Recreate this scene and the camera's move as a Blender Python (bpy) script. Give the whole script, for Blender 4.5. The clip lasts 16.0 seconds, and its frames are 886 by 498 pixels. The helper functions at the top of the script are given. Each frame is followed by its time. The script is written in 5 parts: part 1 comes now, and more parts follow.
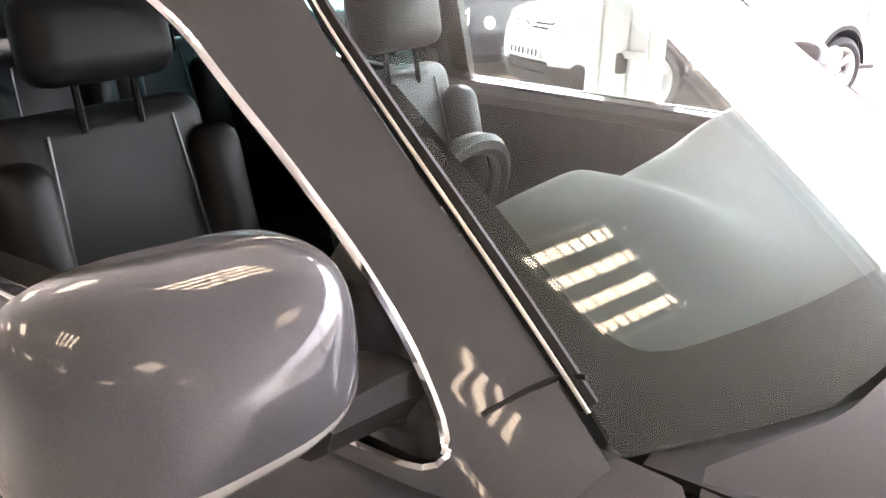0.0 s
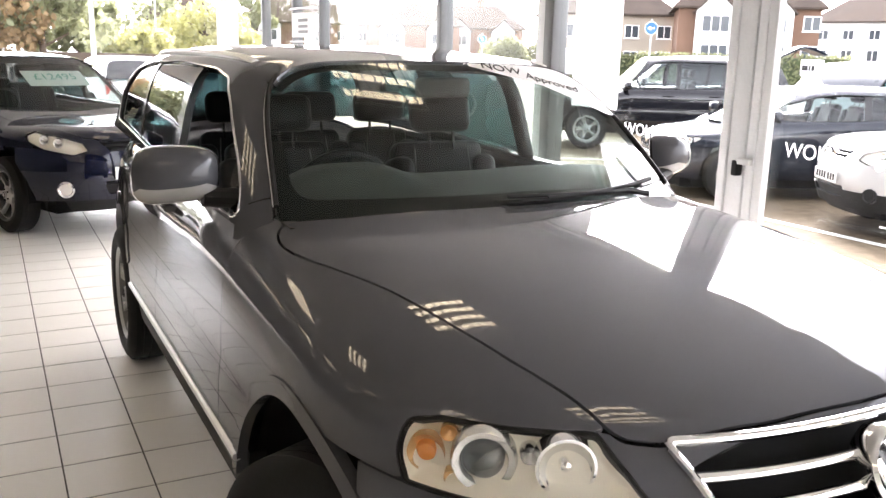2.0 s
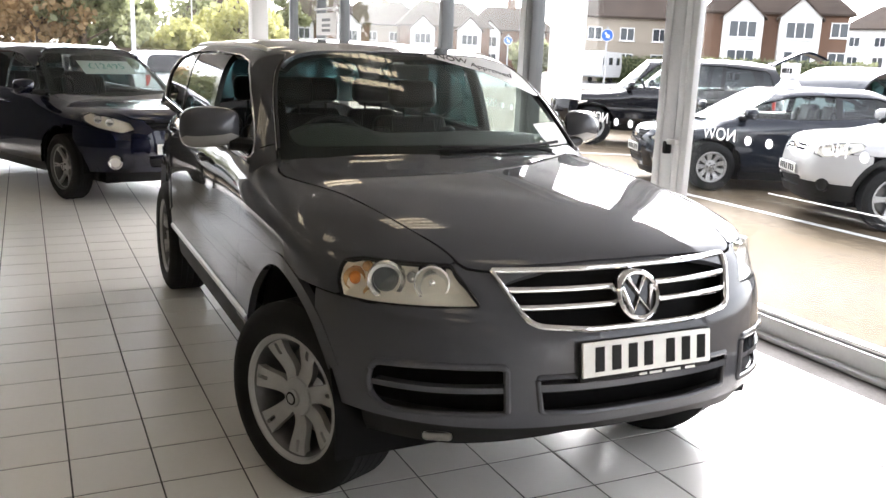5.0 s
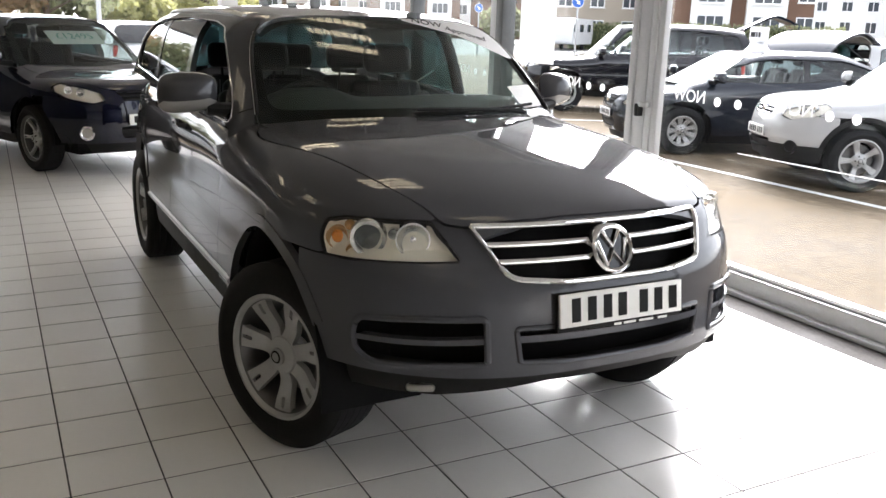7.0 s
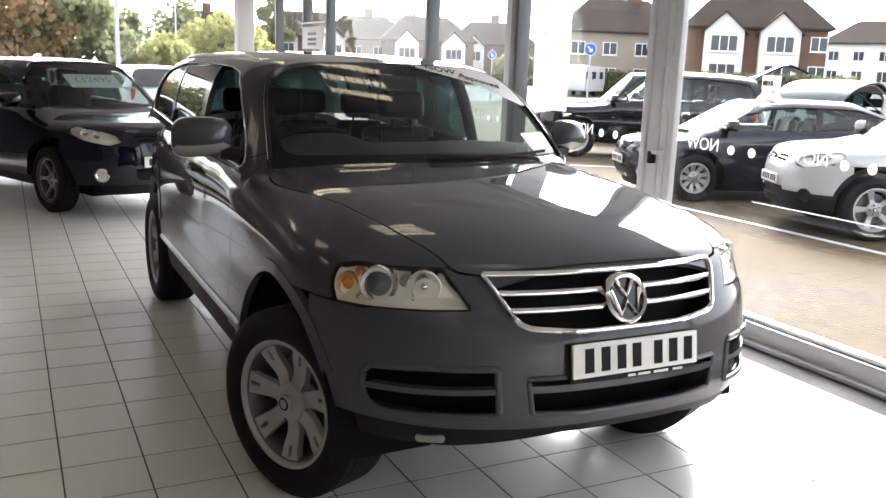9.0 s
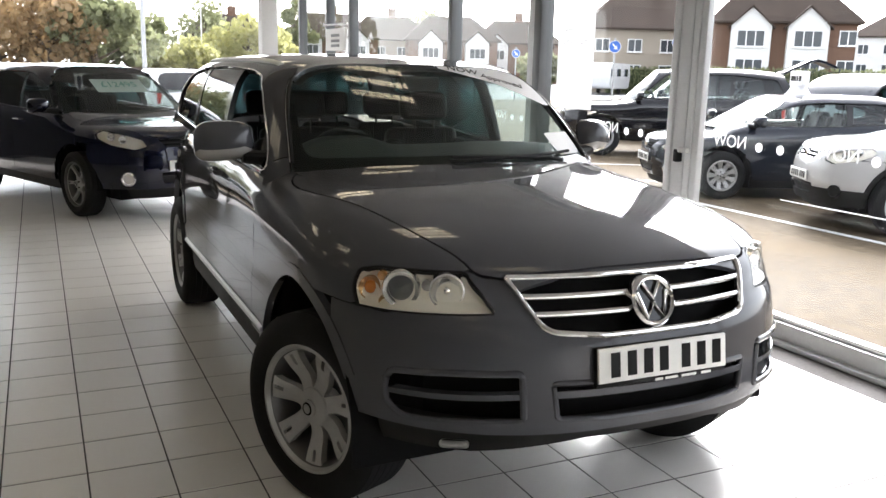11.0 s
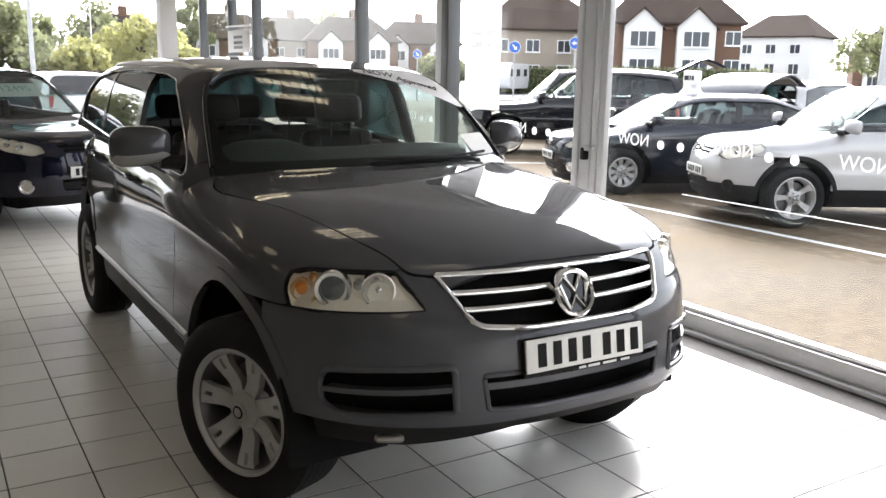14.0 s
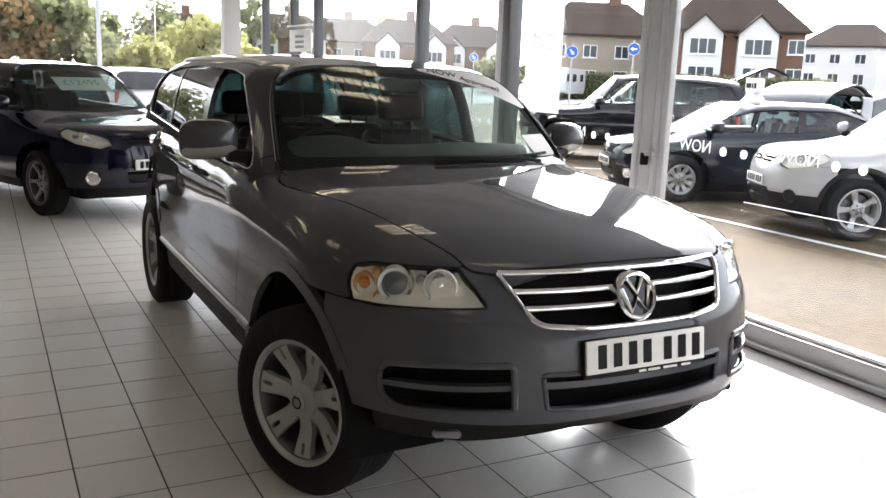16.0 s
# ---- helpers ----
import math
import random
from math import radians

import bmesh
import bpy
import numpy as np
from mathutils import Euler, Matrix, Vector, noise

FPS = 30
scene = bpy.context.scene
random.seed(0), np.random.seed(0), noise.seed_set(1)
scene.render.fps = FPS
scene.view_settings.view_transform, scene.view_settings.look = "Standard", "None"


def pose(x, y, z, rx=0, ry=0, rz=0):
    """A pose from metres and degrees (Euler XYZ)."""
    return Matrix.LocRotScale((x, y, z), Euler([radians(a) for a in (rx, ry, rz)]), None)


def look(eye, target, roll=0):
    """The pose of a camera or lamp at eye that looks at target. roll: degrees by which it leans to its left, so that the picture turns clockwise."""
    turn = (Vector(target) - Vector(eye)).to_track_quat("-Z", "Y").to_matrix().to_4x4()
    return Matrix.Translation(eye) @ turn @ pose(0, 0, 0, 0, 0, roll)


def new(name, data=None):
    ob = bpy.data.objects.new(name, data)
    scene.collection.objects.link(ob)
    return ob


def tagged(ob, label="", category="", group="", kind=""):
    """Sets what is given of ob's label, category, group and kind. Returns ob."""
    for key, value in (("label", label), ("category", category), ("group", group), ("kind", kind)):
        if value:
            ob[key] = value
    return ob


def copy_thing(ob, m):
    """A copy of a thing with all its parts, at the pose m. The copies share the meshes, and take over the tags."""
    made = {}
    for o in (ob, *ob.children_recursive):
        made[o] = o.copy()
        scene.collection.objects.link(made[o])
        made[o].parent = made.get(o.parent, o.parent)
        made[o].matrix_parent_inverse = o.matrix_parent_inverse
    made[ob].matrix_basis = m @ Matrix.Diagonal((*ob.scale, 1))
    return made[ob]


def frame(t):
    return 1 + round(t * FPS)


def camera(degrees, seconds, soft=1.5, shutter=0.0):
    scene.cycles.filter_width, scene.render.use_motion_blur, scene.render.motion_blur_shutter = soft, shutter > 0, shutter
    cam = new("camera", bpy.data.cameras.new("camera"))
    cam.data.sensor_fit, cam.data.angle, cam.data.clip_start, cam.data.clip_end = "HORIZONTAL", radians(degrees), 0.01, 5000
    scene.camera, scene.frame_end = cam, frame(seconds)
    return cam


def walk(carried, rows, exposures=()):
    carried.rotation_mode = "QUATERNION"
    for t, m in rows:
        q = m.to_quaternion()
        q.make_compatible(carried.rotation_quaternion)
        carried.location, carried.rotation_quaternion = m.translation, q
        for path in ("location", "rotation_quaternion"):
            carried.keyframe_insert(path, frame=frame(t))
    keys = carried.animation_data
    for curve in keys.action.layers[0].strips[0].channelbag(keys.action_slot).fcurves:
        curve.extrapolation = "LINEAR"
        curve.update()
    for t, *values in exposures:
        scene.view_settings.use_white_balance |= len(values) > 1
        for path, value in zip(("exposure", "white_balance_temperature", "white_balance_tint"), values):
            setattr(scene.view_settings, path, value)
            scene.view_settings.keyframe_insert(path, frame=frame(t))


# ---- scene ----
import collections

cam = camera(54.1, 16.0)
PATH = [
    (0, (-1.399, 0.492, 1.612), (0.198, 1.478, 0.922), 1.8),
    (0.5, (-1.583, -0.088, 1.658), (-0.273, 1.289, 1.034), 2.8),
    (1, (-1.553, -0.771, 1.716), (-0.5, 0.851, 1.207), 3.1),
    (1.5, (-1.569, -1.332, 1.708), (-0.606, 0.355, 1.231), 0.2),
    (2, (-1.515, -1.801, 1.689), (-0.609, -0.072, 1.249), 1.4),
    (2.5, (-1.432, -2.174, 1.65), (-0.669, -0.412, 1.094), 0.9),
    (3, (-1.503, -2.508, 1.63), (-0.684, -0.764, 1.096), 1.0),
    (3.5, (-1.56, -2.76, 1.673), (-0.761, -0.992, 1.188), 1.3),
    (3.7, (-1.589, -2.856, 1.669), (-0.778, -1.085, 1.214), 2.2),
    (5.8, (-1.782, -3.032, 1.659), (-0.883, -1.304, 1.209), 1.2),
    (6, (-1.781, -3.046, 1.656), (-0.86, -1.336, 1.18), 1.0),
    (6.5, (-1.804, -3.062, 1.646), (-0.882, -1.352, 1.169), 1.7),
    (7, (-1.804, -3.071, 1.639), (-0.907, -1.356, 1.135), 1.8),
    (7.5, (-1.788, -3.083, 1.642), (-0.919, -1.351, 1.147), 1.3),
    (8, (-1.787, -3.087, 1.645), (-0.875, -1.371, 1.174), 1.4),
    (8.5, (-1.784, -3.07, 1.641), (-0.866, -1.351, 1.19), 1.8),
    (9, (-1.79, -3.041, 1.644), (-0.909, -1.292, 1.237), 2.2),
    (9.2, (-1.772, -3.046, 1.638), (-0.959, -1.272, 1.199), 1.0),
    (11.3, (-1.765, -3.002, 1.656), (-0.936, -1.228, 1.248), 1.4),
    (11.5, (-1.764, -2.996, 1.662), (-0.926, -1.234, 1.224), 1.1),
    (12, (-1.773, -3.018, 1.658), (-0.903, -1.268, 1.232), 0.9),
    (12.5, (-1.798, -3.038, 1.64), (-0.934, -1.298, 1.166), 1.4),
    (13, (-1.815, -3.043, 1.653), (-0.946, -1.29, 1.242), 0.0),
    (13.5, (-1.846, -3.05, 1.651), (-0.895, -1.337, 1.25), 0.2),
    (14, (-1.872, -3.048, 1.66), (-0.852, -1.376, 1.256), 1.1),
    (14.5, (-1.887, -3.052, 1.656), (-0.907, -1.349, 1.279), 2.1),
    (15, (-1.882, -3.045, 1.652), (-0.928, -1.334, 1.246), 1.4),
    (15.5, (-1.897, -3.043, 1.646), (-0.962, -1.319, 1.253), 1.9),
    (16, (-1.918, -3.043, 1.643), (-0.997, -1.313, 1.243), 2.2),
]
EXPOSURES = [(0.0, 5.2, 6700, 28), (0.5, 4.85, 6700, 28), (1.0, 4.45, 6650, 25), (1.5, 4.0, 6600, 22), (2.0, 3.68, 6550, 20), (2.5, 3.30, 6500, 19), (3.5, 3.12, 6450, 18), (6.0, 2.75, 6400, 16), (7.0, 2.62, 6350, 16), (9.0, 2.58, 6350, 15), (16.0, 2.47, 6350, 15)]
walk(cam, [(t, look(eye, target, roll)) for t, eye, target, roll in PATH], EXPOSURES)


# ---------------------------------------------------------------- world and light
world = bpy.data.worlds.new("overcast_sky")
scene.world = world
world.use_nodes = True
wn = world.node_tree.nodes
sky = wn.new("ShaderNodeTexSky")
sky.sky_type, sky.sun_disc = "NISHITA", False
sky.sun_elevation, sky.sun_rotation = radians(34), radians(38)
sky.air_density, sky.dust_density, sky.ozone_density = 1.0, 2.0, 1.5
soft_sky = wn.new("ShaderNodeHueSaturation")
soft_sky.inputs["Saturation"].default_value = 0.18
world.node_tree.links.new(sky.outputs[0], soft_sky.inputs["Color"])
world.node_tree.links.new(soft_sky.outputs[0], wn["Background"].inputs["Color"])
wn["Background"].inputs["Strength"].default_value = 0.15
sun = new("sun", bpy.data.lights.new("sun", "SUN"))
sun.data.energy, sun.data.angle, sun.data.color = 1.8, radians(26), (1.0, 0.98, 0.95)
sun.matrix_world = look((20 * math.sin(radians(38)), 20 * math.cos(radians(38)), 13.5), (0, 0, 0))


# ---------------------------------------------------------------- materials
def nodes_of(name):
    m = bpy.data.materials.new(name)
    m.use_nodes = True
    return m, m.node_tree.nodes, m.node_tree.links, m.node_tree.nodes["Principled BSDF"]


def surface(name, col, rough=0.5, metal=0.0, vary=0.12, big=1.3, fine=60.0, bump=0.0, coat=0.0, rvary=0.1, spec=0.5, island=0.0):
    """A plain real surface: its colour and gloss wander at two scales, with a fine relief."""
    m, n, l, p = nodes_of(name)
    co = n.new("ShaderNodeTexCoord")
    a, b = n.new("ShaderNodeTexNoise"), n.new("ShaderNodeTexNoise")
    a.inputs["Scale"].default_value, b.inputs["Scale"].default_value = big, fine
    a.inputs["Detail"].default_value, b.inputs["Detail"].default_value = 5, 3
    l.new(co.outputs["Object"], a.inputs["Vector"]), l.new(co.outputs["Object"], b.inputs["Vector"])
    mean = n.new("ShaderNodeMath")
    mean.operation = "ADD"
    l.new(a.outputs["Fac"], mean.inputs[0]), l.new(b.outputs["Fac"], mean.inputs[1])
    last = mean
    if island:
        info, more = n.new("ShaderNodeObjectInfo"), n.new("ShaderNodeMath")
        more.operation, more.inputs[1].default_value = "MULTIPLY_ADD", island
        l.new(info.outputs["Random"], more.inputs[0]), l.new(mean.outputs[0], more.inputs[2])
        last = more
    ramp = n.new("ShaderNodeMapRange")
    ramp.inputs["From Min"].default_value, ramp.inputs["From Max"].default_value = 0.6, 1.4 + island
    ramp.inputs["To Min"].default_value, ramp.inputs["To Max"].default_value = 1 - vary, 1 + vary
    l.new(last.outputs[0], ramp.inputs["Value"])
    tint = n.new("ShaderNodeMix")
    tint.data_type, tint.blend_type = "RGBA", "MULTIPLY"
    tint.inputs["Factor"].default_value = 1
    tint.inputs["A"].default_value = (*col, 1)
    l.new(ramp.outputs[0], tint.inputs["B"])
    l.new(tint.outputs["Result"], p.inputs["Base Color"])
    rr = n.new("ShaderNodeMapRange")
    rr.inputs["From Min"].default_value, rr.inputs["From Max"].default_value = 0.3, 0.7
    rr.inputs["To Min"].default_value, rr.inputs["To Max"].default_value = max(0.01, rough * (1 - rvary)), min(1, rough * (1 + rvary))
    l.new(a.outputs["Fac"], rr.inputs["Value"]), l.new(rr.outputs[0], p.inputs["Roughness"])
    p.inputs["Metallic"].default_value, p.inputs["Coat Weight"].default_value, p.inputs["Coat Roughness"].default_value = metal, coat, 0.02
    p.inputs["Specular IOR Level"].default_value = spec
    if bump:
        bm = n.new("ShaderNodeBump")
        bm.inputs["Strength"].default_value, bm.inputs["Distance"].default_value = bump, min(0.004, 0.12 / fine)
        l.new(b.outputs["Fac"], bm.inputs["Height"]), l.new(bm.outputs[0], p.inputs["Normal"])
    return m


def glass(name, tint, reflect=1.0, base=0.05):
    """A clear or tinted pane: gloss grows towards grazing angles."""
    m, n, l, p = nodes_of(name)
    n.remove(p)
    lw, pw, ma = n.new("ShaderNodeLayerWeight"), n.new("ShaderNodeMath"), n.new("ShaderNodeMath")
    lw.inputs["Blend"].default_value = 0.5
    pw.operation, pw.inputs[1].default_value = "POWER", 4.0
    ma.operation, ma.inputs[1].default_value, ma.inputs[2].default_value = "MULTIPLY_ADD", 0.9 * reflect, base
    ma.use_clamp = True
    l.new(lw.outputs["Facing"], pw.inputs[0]), l.new(pw.outputs[0], ma.inputs[0])
    tr, gl, mx = n.new("ShaderNodeBsdfTransparent"), n.new("ShaderNodeBsdfGlossy"), n.new("ShaderNodeMixShader")
    tr.inputs["Color"].default_value, gl.inputs["Roughness"].default_value = (*tint, 1), 0.0
    l.new(ma.outputs[0], mx.inputs[0]), l.new(tr.outputs[0], mx.inputs[1]), l.new(gl.outputs[0], mx.inputs[2])
    l.new(mx.outputs[0], n["Material Output"].inputs["Surface"])
    return m


def lamp_glow(name, col, strength):
    m, n, l, p = nodes_of(name)
    p.inputs["Base Color"].default_value, p.inputs["Emission Color"].default_value = (*col, 1), (*col, 1)
    p.inputs["Emission Strength"].default_value = strength
    return m


def car_paint(name, col, metal=0.55, rough=0.38, lacquer=1.5):
    """Lacquered metallic paint with a fine flake and a slight orange peel."""
    m, n, l, p = nodes_of(name)
    co, fl, dirt = n.new("ShaderNodeTexCoord"), n.new("ShaderNodeTexNoise"), n.new("ShaderNodeTexNoise")
    fl.inputs["Scale"].default_value, dirt.inputs["Scale"].default_value, dirt.inputs["Detail"].default_value = 1400, 2.2, 6
    l.new(co.outputs["Object"], fl.inputs["Vector"]), l.new(co.outputs["Object"], dirt.inputs["Vector"])
    mr = n.new("ShaderNodeMapRange")
    mr.inputs["From Min"].default_value, mr.inputs["From Max"].default_value = 0.3, 0.7
    mr.inputs["To Min"].default_value, mr.inputs["To Max"].default_value = 0.82, 1.18
    l.new(fl.outputs["Fac"], mr.inputs["Value"])
    mx = n.new("ShaderNodeMix")
    mx.data_type, mx.blend_type = "RGBA", "MULTIPLY"
    mx.inputs["Factor"].default_value, mx.inputs["A"].default_value = 1, (*col, 1)
    l.new(mr.outputs[0], mx.inputs["B"]), l.new(mx.outputs["Result"], p.inputs["Base Color"])
    cr = n.new("ShaderNodeMapRange")
    cr.inputs["From Min"].default_value, cr.inputs["From Max"].default_value = 0.35, 0.75
    cr.inputs["To Min"].default_value, cr.inputs["To Max"].default_value = 0.015, 0.06
    l.new(dirt.outputs["Fac"], cr.inputs["Value"]), l.new(cr.outputs[0], p.inputs["Coat Roughness"])
    p.inputs["Metallic"].default_value, p.inputs["Roughness"].default_value, p.inputs["Coat Weight"].default_value = metal, rough, 1.0
    p.inputs["Specular IOR Level"].default_value, p.inputs["Coat IOR"].default_value = 0.0, lacquer
    return m


GREY = car_paint("grey_metallic_paint", (0.068, 0.070, 0.078), 0.12, 0.42, 1.38)
NAVY = car_paint("dark_blue_paint", (0.004, 0.0055, 0.017), 0.3, 0.4)
BLACK = car_paint("black_paint", (0.008, 0.008, 0.01), 0.2, 0.4)
INK = car_paint("blue_black_paint", (0.012, 0.015, 0.022), 0.3, 0.4)
SILVER = car_paint("silver_paint", (0.44, 0.44, 0.435), 0.3, 0.4)
WHITE = car_paint("white_paint", (0.75, 0.75, 0.75), 0.0, 0.4)
CHROME = surface("chrome", (0.8, 0.8, 0.8), 0.07, 1.0, 0.03)
SATIN = surface("satin_aluminium", (0.6, 0.6, 0.58), 0.32, 1.0, 0.06, 2, 90)
ALLOY = surface("silver_alloy", (0.40, 0.40, 0.39), 0.42, 0.3, 0.06, 4, 80, coat=0.4)
DARK_ALLOY = surface("dark_alloy", (0.12, 0.12, 0.12), 0.35, 0.7, 0.06)
RUBBER = surface("tyre_rubber", (0.012, 0.012, 0.0125), 0.72, 0, 0.2, 8, 200, 0.15, spec=0.2)
TRIM = surface("black_plastic", (0.014, 0.014, 0.014), 0.5, 0, 0.06, 5, 300, 0.03, spec=0.12)
TAILGLASS = surface("dark_tailgate_glass", (0.05, 0.055, 0.068), 0.3, 0, 0.1, 2, spec=0.3)
FRIT = surface("black_glass_border", (0.007, 0.007, 0.007), 0.3, 0, 0.0, 5, spec=0.2)
GLOSS = surface("gloss_black_plastic", (0.01, 0.01, 0.01), 0.12, 0, 0.1, 5)
MESH = surface("black_grille_plastic", (0.005, 0.005, 0.005), 0.7, 0, 0.1, spec=0.08)
LEATHER = surface("dark_leather", (0.011, 0.0112, 0.0125), 0.45, 0, 0.1, 6, 260, 0.06, spec=0.25)
DASH = surface("dashboard_plastic", (0.050, 0.054, 0.052), 0.6, 0, 0.06, 4, 400, 0.05)
LIDLINING = surface("pale_grey_lining", (0.32, 0.33, 0.34), 0.8, 0, 0.1)
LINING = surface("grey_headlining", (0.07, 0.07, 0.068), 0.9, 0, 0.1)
SCREEN = glass("windscreen_glass", (0.62, 0.71, 0.69), 1.0, 0.05)
CLEAR = glass("clear_glass", (0.82, 0.88, 0.86), 1.0, 0.05)
LIGHT_TINT = glass("lightly_tinted_glass", (0.34, 0.43, 0.43), 1.0, 0.06)
PRIVACY = glass("tinted_glass", (0.03, 0.068, 0.071), 1.0, 0.07)
SHOPGLASS = glass("shopfront_glass", (0.96, 0.975, 0.97), 0.7, 0.025)
LENS = glass("lamp_lens", (0.97, 0.98, 0.98), 0.9, 0.04)
REFLECTOR = surface("lamp_reflector", (0.75, 0.75, 0.74), 0.16, 1.0, 0.05)
BEIGE = surface("lamp_bezel", (0.84, 0.80, 0.70), 0.35, 0.15, 0.05)
AMBER = surface("amber_bulb", (0.72, 0.27, 0.06), 0.2, 0, 0.1, coat=0.5)
PROJECTOR = glass("projector_lens", (0.35, 0.38, 0.4), 1.0, 0.12)
PLATE = surface("plate_white", (0.78, 0.78, 0.74), 0.35, 0, 0.04, 5)
BLACKINK = surface("black_ink", (0.010, 0.010, 0.010), 0.7, 0, 0.1, spec=0.2)
VINYL = surface("white_vinyl", (0.82, 0.82, 0.82), 0.5, 0, 0.03)
PAPER = surface("white_card", (0.75, 0.75, 0.73), 0.6, 0, 0.05)
PALEINK = surface("pale_grey_ink", (0.38, 0.39, 0.39), 0.6, 0, 0.05)
GREENINK = surface("green_ink", (0.16, 0.36, 0.3), 0.6, 0, 0.1)
TILE = surface("cream_floor_tile", (0.67, 0.65, 0.61), 0.33, 0, 0.05, 2.0, 35, 0.008, island=1.2, rvary=0.06)
GROUT = surface("dark_grout", (0.06, 0.055, 0.05), 0.85, 0, 0.3, 3, 50, 0.2)
ALU = surface("grey_aluminium_frame", (0.58, 0.59, 0.59), 0.42, 0.2, 0.06, 1.5, 60)
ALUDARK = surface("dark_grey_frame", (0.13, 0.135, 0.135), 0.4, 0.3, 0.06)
PLASTER = surface("white_plaster", (0.70, 0.70, 0.68), 0.8, 0, 0.05, 0.8, 30, 0.05)
DIMWALL = surface("dim_wall_for_reflections", (0.13, 0.13, 0.135), 0.7, 0, 0.1, 0.8, 30, 0.05)
CEIL = surface("ceiling_tile_grey", (0.42, 0.42, 0.41), 0.85, 0, 0.05, 0.8, 9)
# Matt tan with a strong mottle.
CONCRETE = surface("mottled_concrete", (0.128, 0.099, 0.066), 0.8, 0, 0.5, 0.45, 9, 0.06, rvary=0.15, spec=0.1)
ASPHALT = surface("asphalt", (0.075, 0.075, 0.075), 0.75, 0, 0.25, 0.25, 90, 0.4)
LINE = surface("road_line_white", (0.72, 0.72, 0.7), 0.6, 0, 0.15, 2, 30)
RED = surface("red_plastic", (0.55, 0.03, 0.02), 0.3, 0, 0.1)
SIGNBLUE = surface("sign_blue", (0.02, 0.12, 0.5), 0.4, 0, 0.05)
GALV = surface("galvanised_steel", (0.42, 0.43, 0.44), 0.45, 0.7, 0.12)
TUBE = lamp_glow("fluorescent_tube", (1.0, 0.87, 0.60), 0.9)
TURNBOWL = surface("amber_tinted_reflector", (0.86, 0.56, 0.27), 0.25, 0.6, 0.1)
LAMPRING = surface("pale_silver_ring", (0.66, 0.66, 0.64), 0.22, 0.75, 0.04)


def thin_vinyl(name, col, through_share=0.55):
    """Thin white plastic film that lets part of the light from behind through."""
    m, n, l, p = nodes_of(name)
    tl, mx = n.new("ShaderNodeBsdfTranslucent"), n.new("ShaderNodeMixShader")
    p.inputs["Base Color"].default_value, tl.inputs["Color"].default_value = (*col, 1), (*col, 1)
    p.inputs["Roughness"].default_value, mx.inputs[0].default_value = 0.5, through_share
    l.new(p.outputs[0], mx.inputs[1]), l.new(tl.outputs[0], mx.inputs[2]), l.new(mx.outputs[0], n["Material Output"].inputs["Surface"])
    return m


FILM = thin_vinyl("white_window_film", (0.85, 0.85, 0.85))


# ---------------------------------------------------------------- mesh helpers
def mesh_of(name, verts, faces, material, smooth=True, sharp=None):
    me = bpy.data.meshes.new(name)
    me.from_pydata([tuple(map(float, v)) for v in verts], [], [tuple(map(int, f)) for f in faces])
    me.materials.append(material)
    me.polygons.foreach_set("use_smooth", [smooth] * len(me.polygons))
    if sharp:
        me.set_sharp_from_angle(angle=radians(sharp))
    me.update()
    return me


def part(name, data, material, parent=None, label="", smooth=True, sharp=35):
    """Links verts and faces, or a bmesh, as one mesh object, under a thing or a part."""
    if isinstance(data, bmesh.types.BMesh):
        me = bpy.data.meshes.new(name)
        data.to_mesh(me)
        data.free()
        me.materials.append(material)
        me.polygons.foreach_set("use_smooth", [smooth] * len(me.polygons))
        me.set_sharp_from_angle(angle=radians(sharp))
    else:
        me = mesh_of(name, data[0], data[1], material, smooth, sharp)
    ob = new(name, me)
    if parent is not None:
        ob.parent = parent
    if label:
        ob["label"] = label
    return ob


def thing(name, label, category, m=None, group="", kind=""):
    ob = new(name)
    ob.empty_display_size = 0.1
    if m is not None:
        ob.matrix_world = m
    return tagged(ob, label, category, group, kind)


def box(x0, x1, y0, y1, z0, z1, bevel=0.0, seg=2):
    bm = bmesh.new()
    bmesh.ops.create_cube(bm, size=1)
    for v in bm.verts:
        v.co = ((x0 + x1) / 2 + v.co.x * (x1 - x0), (y0 + y1) / 2 + v.co.y * (y1 - y0), (z0 + z1) / 2 + v.co.z * (z1 - z0))
    if bevel:
        bmesh.ops.bevel(bm, geom=bm.edges[:], offset=bevel, segments=seg, affect="EDGES", profile=0.5)
    return bm


def moved(data, m):
    if isinstance(data, bmesh.types.BMesh):
        data.transform(m)
        return data
    return [m @ Vector(v) for v in data[0]], data[1]


def joined(*many):
    """Several pieces of verts and faces as one."""
    vs, fs = [], []
    for d in many:
        if isinstance(d, bmesh.types.BMesh):
            d.verts.index_update()
            v, f = [w.co.copy() for w in d.verts], [[w.index for w in g.verts] for g in d.faces]
            d.free()
        else:
            v, f = d
        fs += [[i + len(vs) for i in g] for g in f]
        vs += list(v)
    return vs, fs


def lathe(profile, n=48, a0=0.0, a1=360.0):
    """Turns (radius, along) round the x axis."""
    full = a1 - a0 >= 359.9
    k = n if full else n + 1
    vs = []
    for i in range(k):
        a = radians(a0 + (a1 - a0) * i / n)
        vs += [(x, r * math.cos(a), r * math.sin(a)) for r, x in profile]
    p = len(profile)
    fs = [(i * p + j, i * p + j + 1, (i + 1) % k * p + j + 1, (i + 1) % k * p + j) for i in range(n) for j in range(p - 1)]
    return vs, fs


def tube(path, r, n=8, closed=False, flat=1.0):
    """A round bar along a path of points."""
    P = [Vector(p) for p in path]
    vs, fs = [], []
    k = len(P)
